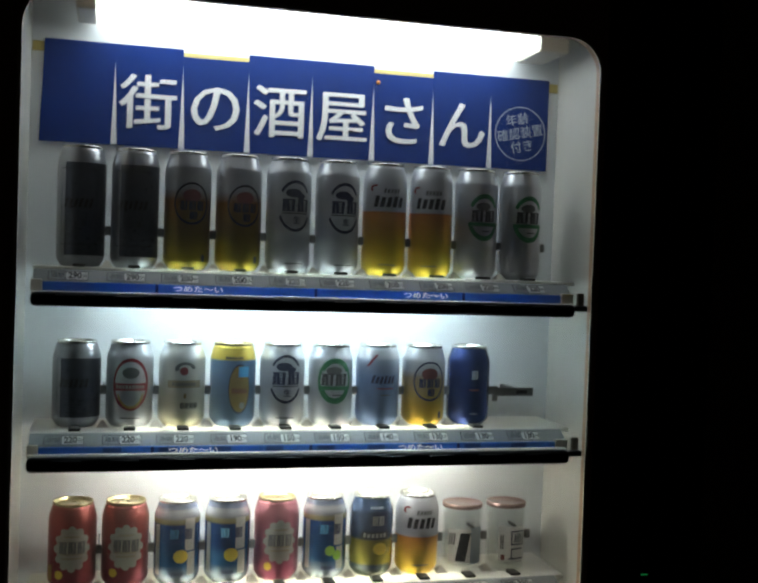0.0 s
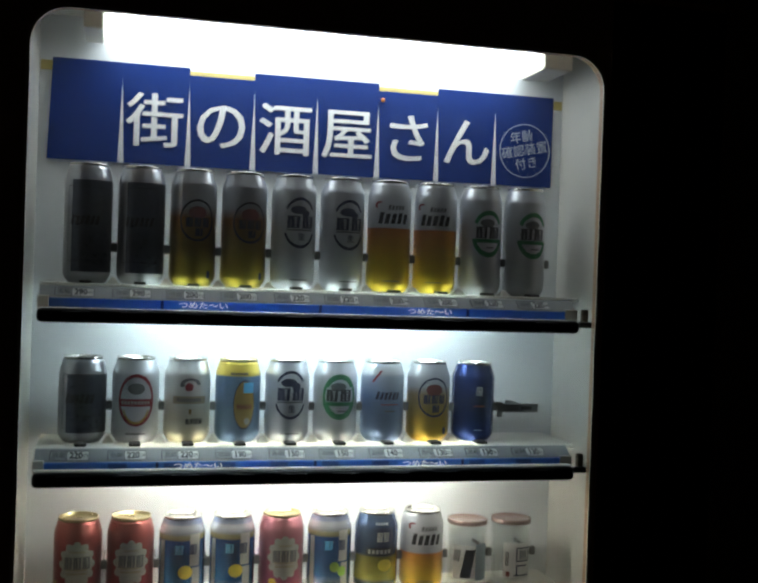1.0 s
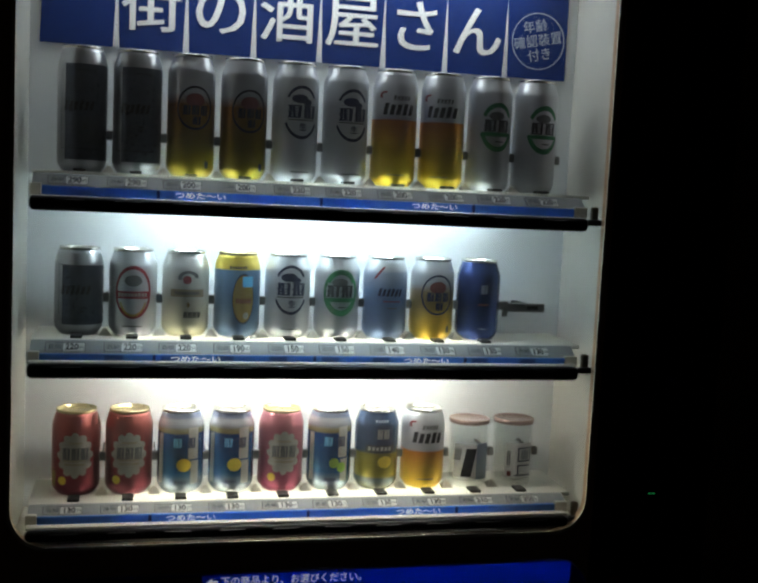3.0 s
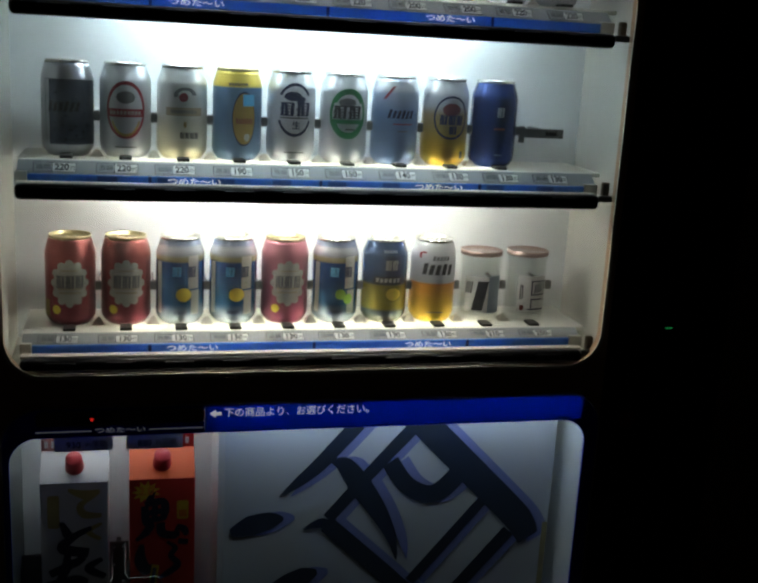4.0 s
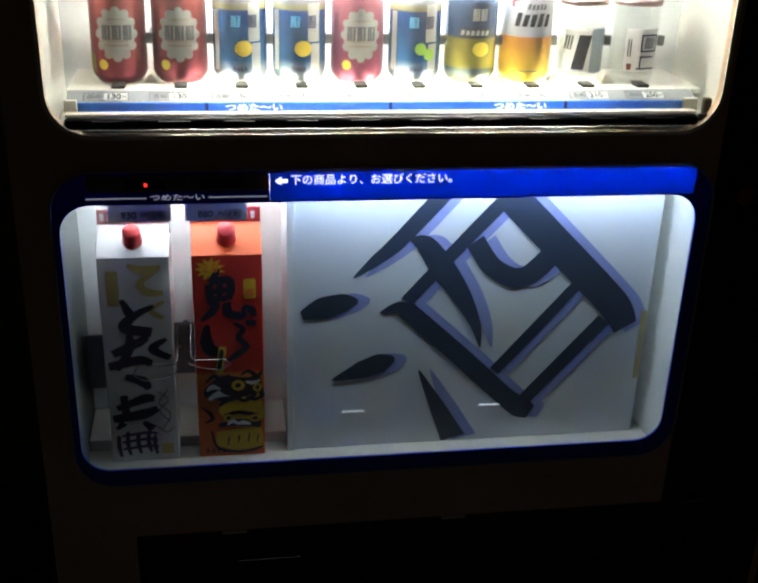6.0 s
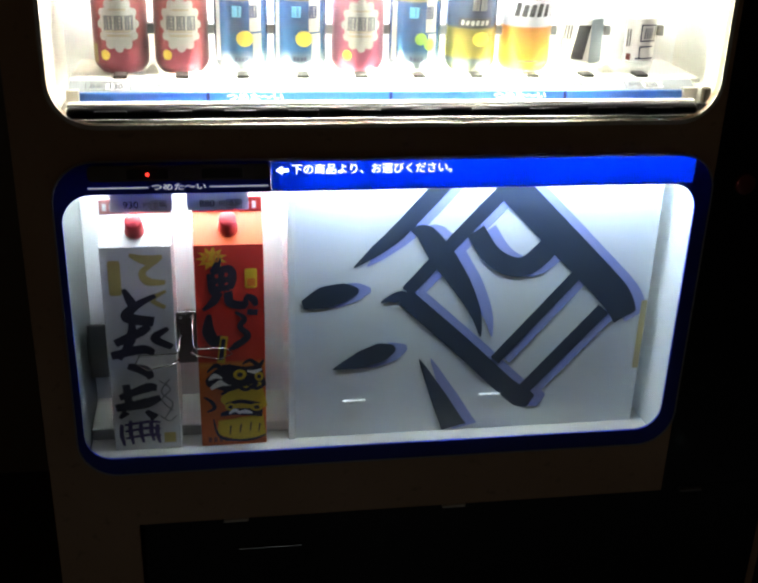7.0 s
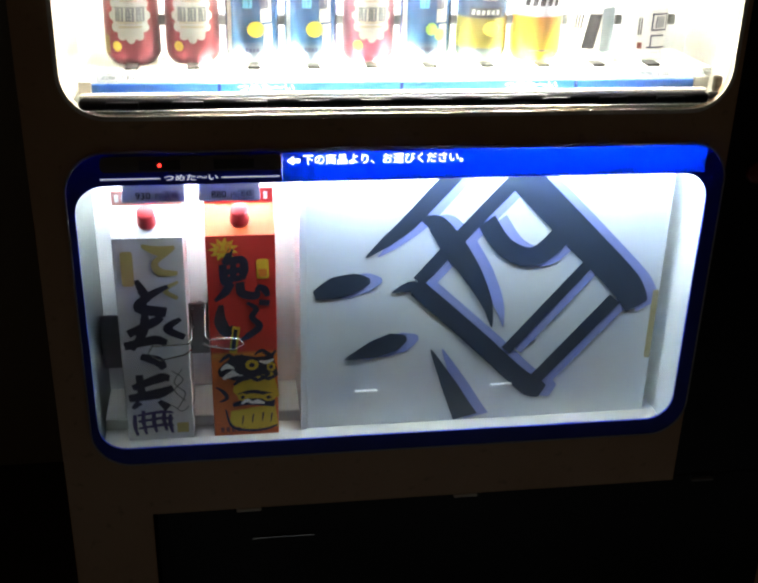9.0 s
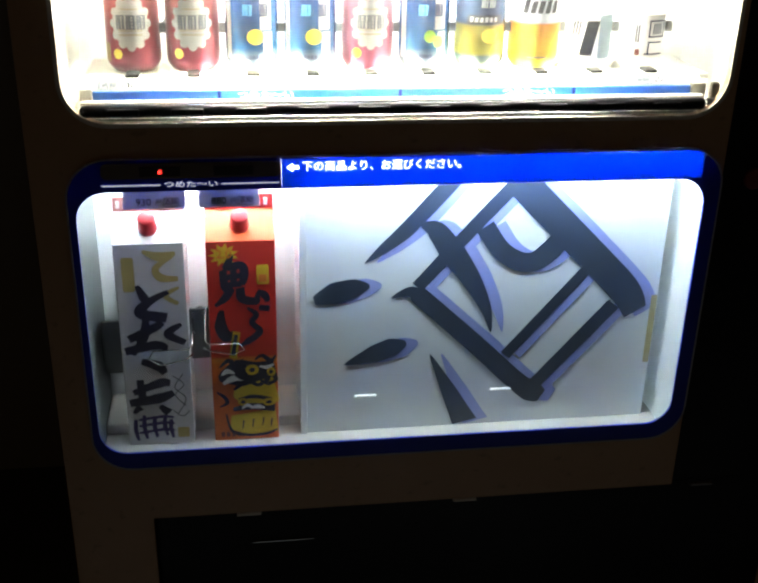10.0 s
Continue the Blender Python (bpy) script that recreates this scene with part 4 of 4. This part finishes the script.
CARTWHITE = mat("grey white carton", (0.62, 0.62, 0.64), 0.4, vary=0.05)
CARTRED = banded("vermilion carton", [(0, (0.62, 0.12, 0.02)), (0.12, (0.66, 0.16, 0.02)), (0.128, (0.70, 0.26, 0.04)), (0.134, (0.60, 0.05, 0.02)), (0.17, (0.58, 0.035, 0.025))], 0.4, 0.0)
ROOFRED = mat("orange red carton top", (0.74, 0.12, 0.03), 0.4)
CAPRED = mat("red cap plastic", (0.55, 0.035, 0.05), 0.35)
PALEGOLD = mat("pale gold print", (0.50, 0.40, 0.14), 0.5)
YELLOW = mat("yellow carton ink", (0.70, 0.48, 0.03), 0.5)
ORANGE = mat("orange carton ink", (0.72, 0.22, 0.03), 0.5)
c1 = carton(-0.3335, "tall white paper drink carton with dark brush strokes", CARTWHITE, CARTWHITE, mat("pale red fin", (0.66, 0.30, 0.28), 0.5), CAPRED)
c2 = carton(-0.2155, "tall vermilion paper drink carton with dark brush strokes", CARTRED, ROOFRED, mat("dark red fin", (0.50, 0.03, 0.03), 0.5), CAPRED)
part("print", plate([rounded(-0.036, -0.020, 0.235, 0.284, 0.004, 3)], -0.0006, -0.0002), PALEGOLD, c1, "pale gold label block")
part("print", plate([rounded(0.022, 0.038, 0.010, 0.026, 0.001, 2)], -0.0006, -0.0002), PALEGOLD, c1)
for pts, ws in (([(-0.008, 0.292), (0.012, 0.284), (0.034, 0.288)], [0.002, 0.007, 0.003]), ([(0.030, 0.284), (0.008, 0.268), (0.014, 0.254), (0.036, 0.252)], [0.002, 0.0045, 0.006, 0.003]), ([(0.036, 0.240), (0.018, 0.228), (0.034, 0.216)], [0.002, 0.004, 0.003])):
    daub(c1, PALEGOLD, pts, ws)
for pts, ws in (([(-0.018, 0.244), (-0.010, 0.226), (-0.006, 0.214)], [0.002, 0.0045, 0.002]), ([(0.022, 0.234), (-0.004, 0.220), (-0.016, 0.204), (0.018, 0.196)], [0.002, 0.004, 0.0055, 0.005]),
                ([(-0.034, 0.166), (0.000, 0.182), (0.012, 0.190)], [0.004, 0.0045, 0.003]), ([(-0.010, 0.196), (-0.014, 0.170), (-0.030, 0.142)], [0.003, 0.0048, 0.002]), ([(-0.040, 0.148), (0.000, 0.156), (0.016, 0.150)], [0.004, 0.0048, 0.003]), ([(-0.020, 0.132), (0.002, 0.124), (0.010, 0.112)], [0.003, 0.0055, 0.003]),
                ([(0.036, 0.186), (0.018, 0.172), (0.040, 0.158)], [0.002, 0.0045, 0.003]), ([(-0.034, 0.084), (0.004, 0.098), (0.016, 0.096)], [0.003, 0.005, 0.003]), ([(-0.040, 0.068), (0.000, 0.074), (0.020, 0.082)], [0.004, 0.0055, 0.003]), ([(-0.024, 0.104), (-0.022, 0.070)], [0.0035, 0.004]), ([(-0.026, 0.062), (-0.036, 0.052)], [0.004, 0.0015]), ([(0.000, 0.062), (0.012, 0.050)], [0.002, 0.005])):
    daub(c1, INKV, pts, ws)
PURPLE = mat("violet ink", (0.055, 0.035, 0.15), 0.5)
for x, z0, z1 in ((-0.034, 0.008, 0.042), (-0.022, 0.010, 0.048), (-0.008, 0.012, 0.046), (0.006, 0.014, 0.046), (0.014, 0.010, 0.040)):
    daub(c1, PURPLE, [(x, z1), (x - 0.001, (z0 + z1) / 2), (x + 0.002, z0)], [0.0025, 0.0032, 0.0018])
for z in (0.020, 0.031, 0.041):
    daub(c1, PURPLE, [(-0.030, z), (0.002, z + 0.004), (0.018, z + 0.002)], [0.0018, 0.0024, 0.0016], y=-0.0009)
for pts in ([(0.020, 0.108), (0.034, 0.094), (0.022, 0.078), (0.036, 0.060)], [(0.034, 0.110), (0.022, 0.090), (0.036, 0.072), (0.024, 0.048)], [(0.018, 0.054), (0.030, 0.044), (0.040, 0.052)]):
    daub(c1, GREYPR, pts, [0.0008] * len(pts))
# the red carton: a star burst, strokes, a tag and a patterned block
star = [(-0.022 + (0.020 if k % 2 else 0.012) * math.cos(2 * math.pi * k / 22), 0.283 + (0.017 if k % 2 else 0.010) * math.sin(2 * math.pi * k / 22)) for k in range(22)]
part("print", plate([star], -0.0006, -0.0002), YELLOW, c2, "yellow star burst")
lettering("2.0", 0.017, (-0.022, -0.0009, 0.284), ORANGE, c2, 0.0003)
part("print", plate([rounded(0.020, 0.036, 0.240, 0.268, 0.003, 3)], -0.0006, -0.0002), YELLOW, c2, "pale yellow label block")
part("print", plate([rounded(0.0225, 0.0335, 0.243, 0.254, 0.001, 2)], -0.0010, -0.0007), ORANGE, c2)
for pts, ws in (([(-0.012, 0.284), (-0.018, 0.268)], [0.002, 0.004]), ([(-0.024, 0.262), (-0.022, 0.238), (-0.014, 0.232)], [0.0035, 0.004, 0.003]), ([(-0.024, 0.264), (0.000, 0.268), (0.004, 0.254), (0.000, 0.240)], [0.003, 0.004, 0.004, 0.003]), ([(-0.020, 0.251), (0.002, 0.254)], [0.003, 0.003]), ([(-0.018, 0.240), (0.000, 0.242)], [0.003, 0.003]), ([(-0.010, 0.266), (-0.011, 0.240)], [0.003, 0.003]),
                ([(-0.014, 0.236), (-0.022, 0.222), (-0.036, 0.210)], [0.004, 0.004, 0.0015]), ([(-0.002, 0.236), (0.000, 0.220), (0.018, 0.216), (0.020, 0.228)], [0.004, 0.0045, 0.004, 0.001]), ([(0.020, 0.230), (0.030, 0.224), (0.034, 0.214)], [0.002, 0.004, 0.002]), ([(0.022, 0.206), (0.036, 0.204)], [0.003, 0.003]),
                ([(-0.028, 0.204), (-0.030, 0.180), (-0.022, 0.164), (-0.012, 0.172)], [0.002, 0.006, 0.006, 0.001]), ([(0.006, 0.206), (0.018, 0.196), (0.012, 0.184), (0.022, 0.170), (0.006, 0.156), (-0.004, 0.150)], [0.002, 0.004, 0.004, 0.005, 0.005, 0.001])):
    daub(c2, INKV, pts, ws)
part("print", plate([[(-0.020, 0.132), (-0.010, 0.130), (-0.004, 0.170), (-0.014, 0.172)]], -0.0014, -0.0010), YELLOW, c2, "small yellow tag")
part("print", plate([[(-0.018, 0.136), (-0.012, 0.135), (-0.0075, 0.166), (-0.0125, 0.168)]], -0.0020, -0.0016), INKV, c2)
daub(c2, INKV, [(-0.036, 0.100), (-0.010, 0.106), (0.016, 0.104), (0.0425, 0.110)], [0.004, 0.022, 0.020, 0.016], "black patterned block", y=-0.0006)
daub(c2, YELLOW, [(-0.016, 0.078), (0.010, 0.072), (0.0425, 0.080)], [0.006, 0.020, 0.020], y=-0.0009)
daub(c2, YELLOW, [(-0.022, 0.030), (0.010, 0.026), (0.0425, 0.030)], [0.010, 0.019, 0.018], y=-0.0009)
daub(c2, INKV, [(-0.016, 0.082), (0.004, 0.094), (0.018, 0.088), (0.034, 0.098)], [0.002, 0.0032, 0.0028, 0.003], y=-0.0013)
daub(c2, INKV, [(-0.010, 0.066), (0.010, 0.070), (0.036, 0.064)], [0.002, 0.003, 0.003], y=-0.0013)
daub(c2, INKV, [(-0.018, 0.050), (0.006, 0.054), (0.040, 0.050)], [0.003, 0.0055, 0.006], y=-0.0013)
daub(c2, WHITEPR, [(-0.030, 0.092), (-0.016, 0.100), (-0.002, 0.098)], [0.002, 0.005, 0.002], y=-0.0016)
daub(c2, WHITEPR, [(0.006, 0.052), (0.016, 0.054), (0.026, 0.051)], [0.001, 0.0035, 0.001], y=-0.0019)
for x, z in ((0.008, 0.030), (-0.006, 0.028), (0.022, 0.032), (0.034, 0.030)):
    daub(c2, INKV, [(x, z - 0.010), (x + 0.002, z + 0.004)], [0.0007, 0.0012], y=-0.0013)
for x, z, a, b in ((0.010, 0.112, 0.009, 0.008), (0.036, 0.108, 0.006, 0.007), (-0.004, 0.062, 0.007, 0.006), (0.032, 0.060, 0.009, 0.006)):
    ring = [(x + a * math.cos(2 * math.pi * q / 20), z + b * math.sin(2 * math.pi * q / 20)) for q in range(20)]
    part("print", plate([ring], -0.0016, -0.0013), YELLOW, c2)
    part("print", plate([[(x + 0.45 * (u - x), z + 0.45 * (w - z)) for u, w in ring]], -0.0021, -0.0018), INKV, c2)
for pts, ws in (([(-0.034, 0.118), (-0.022, 0.128), (-0.012, 0.122), (-0.002, 0.130)], [0.001, 0.0035, 0.003, 0.001]), ([(0.014, 0.128), (0.024, 0.134), (0.036, 0.126), (0.043, 0.134)], [0.001, 0.003, 0.0035, 0.001]),
                ([(-0.040, 0.080), (-0.030, 0.072), (-0.026, 0.062), (-0.036, 0.056)], [0.001, 0.003, 0.003, 0.001]), ([(-0.028, 0.044), (-0.020, 0.016), (0.006, 0.008), (0.030, 0.010), (0.044, 0.016)], [0.001, 0.0022, 0.0022, 0.0022, 0.001]),
                ([(-0.018, 0.110), (-0.004, 0.100), (0.008, 0.104)], [0.001, 0.003, 0.001]), ([(0.020, 0.096), (0.032, 0.090), (0.044, 0.096)], [0.001, 0.003, 0.002])):
    daub(c2, INKV, pts, ws, y=-0.0023)
for pts, ws in (([(-0.032, 0.106), (-0.024, 0.112), (-0.014, 0.108)], [0.001, 0.004, 0.001]), ([(0.020, 0.118), (0.030, 0.116), (0.040, 0.120)], [0.001, 0.003, 0.001]), ([(-0.006, 0.052), (0.002, 0.057), (0.010, 0.052)], [0.001, 0.003, 0.001])):
    daub(c2, WHITEPR, pts, ws, y=-0.0026)
for q in range(6):
    part("print", box(-0.036 + 0.0075 * q, -0.031 + 0.0075 * q, -0.0007, -0.0003, 0.006, 0.014), BROWNRED, c2)

# price plates hanging over the cartons
for cx, price in ((-0.3190, "930"), (-0.2270, "880")):
    tag = thing("price_plate", "grey hanging price plate over a carton", "price tag", (cx, -0.027, 0.8868), "price plates in the lower case")
    part("plate_card", box(-0.0375, 0.0375, 0.0, 0.0015, -0.0115, 0.0375, 0.0004), PLATEGREY, tag)
    part("hanger", box(-0.006, 0.006, 0.0017, 0.0040, 0.030, 0.0660), GREYMETAL, tag)
    lettering(price, 0.0125, (-0.013, -0.0006, -0.0030), BLACKPR, tag, 0.00015)
    lettering("円", 0.0080, (0.0055, -0.0006, -0.0036), BLACKPR, tag)
    part("tag_border", plate([rounded(0.0105, 0.0300, -0.0090, 0.0025, 0.0015, 3), rounded(0.0112, 0.0293, -0.0083, 0.0018, 0.0012, 3)], -0.0004, -0.0001), BLACKPR, tag)
    lettering("酒類", 0.0085, (0.0202, -0.0006, -0.0034), BLACKPR, tag)

# wire holder between the cartons
holder = thing("wire_holder", "dark bracket with bent steel wire arms between the cartons", "bracket", (0, 0, 0))
part("dark_plate", box(-0.290, -0.262, 0.040, 0.043, 0.628, 0.706, 0.002), GREYMETAL, holder, "dark bracket plate")
part("bracket_arm", box(-0.280, -0.273, 0.0435, 0.1205, 0.660, 0.672), GREYMETAL, holder)
for x, z in ((-0.283, 0.698), (-0.269, 0.698), (-0.283, 0.670), (-0.269, 0.642)):
    bm = lathe([(0, -0.0015), (0.0022, -0.0012), (0.0025, 0.0), (0, 0.0)], 12)
    bmesh.ops.rotate(bm, verts=bm.verts, matrix=Matrix.Rotation(radians(90), 3, "X"))
    bmesh.ops.translate(bm, verts=bm.verts, vec=(x, 0.0398, z))
    part("rivet", bm, STEEL, holder)
tube([(-0.266, 0.039, 0.706), (-0.2665, 0.015, 0.696), (-0.2665, -0.006, 0.680), (-0.262, -0.012, 0.6755), (-0.222, -0.012, 0.6755), (-0.2150, -0.012, 0.6665), (-0.230, -0.013, 0.6590), (-0.260, -0.013, 0.6660), (-0.2690, -0.006, 0.6680), (-0.2695, 0.039, 0.650)], 0.0012, "wire", STEEL, holder, "bent steel wire")
tube([(-0.284, 0.039, 0.690), (-0.2845, -0.006, 0.674), (-0.289, -0.012, 0.6698), (-0.336, -0.012, 0.6690), (-0.3425, -0.012, 0.6580), (-0.327, -0.013, 0.6475), (-0.294, -0.013, 0.6550), (-0.286, -0.006, 0.6580), (-0.2855, 0.039, 0.640)], 0.0012, "wire", STEEL, holder, "bent steel wire")
# small dark plate by the left case wall, next to the white carton
side_piece = thing("side_plate", "dark plate at the case wall beside the white carton", "bracket", (0, 0, 0))
part("dark_plate", box(-0.4110, -0.372, 0.060, 0.064, 0.600, 0.682, 0.003), GREYMETAL, side_piece)
part("foot_piece", box(-0.4135, -0.4045, 0.0645, 0.078, 0.620, 0.660, 0.001), DULL, side_piece)

# ---- delivery opening and control column ----
part("delivery_recess", box(-0.348, 0.600, 0.10, 0.11, 0.06, 0.433), DARK, machine, "black delivery opening")
flap = part("delivery_flap", box(-0.347, 0.598, YF + 0.022, YF + 0.028, 0.100, 0.430, 0.003), DARK, machine, "glossy black delivery flap")
part("flap_edge", box(-0.213, -0.125, YF + 0.018, YF + 0.0215, 0.366, 0.3675), STEEL, flap)
for x in (-0.217, 0.092, 0.452):
    part("clip", box(x - 0.017, x + 0.017, YF - 0.003, YF + 0.004, 0.4298, 0.4337, 0.001), GREYMETAL if x > 0.4 else CREAMPL, machine, "small pale hinge clip")
part("display", box(0.493, 0.509, YF + 0.002, YF + 0.0055, 1.0405, 1.0495, 0.0005), DULL, machine)
for x in (0.498, 0.504):
    part("green_lamp", box(x - 0.0022, x + 0.0022, YF + 0.0008, YF + 0.0018, 1.0437, 1.0457), glow("green lamp", (0.05, 1.0, 0.25), 0.10), machine, "dim green display lamp")
bm = lathe([(0, 0.006), (0.012, 0.006), (0.014, 0.004), (0.014, 0), (0, 0)], 24)
bmesh.ops.rotate(bm, verts=bm.verts, matrix=Matrix.Rotation(radians(90), 3, "X"))
bmesh.ops.translate(bm, verts=bm.verts, vec=(0.452, YF + 0.0058, 0.905))
part("return_button", bm, mat("dull red plastic", (0.20, 0.03, 0.02), 0.4), machine, "dull red button", True)
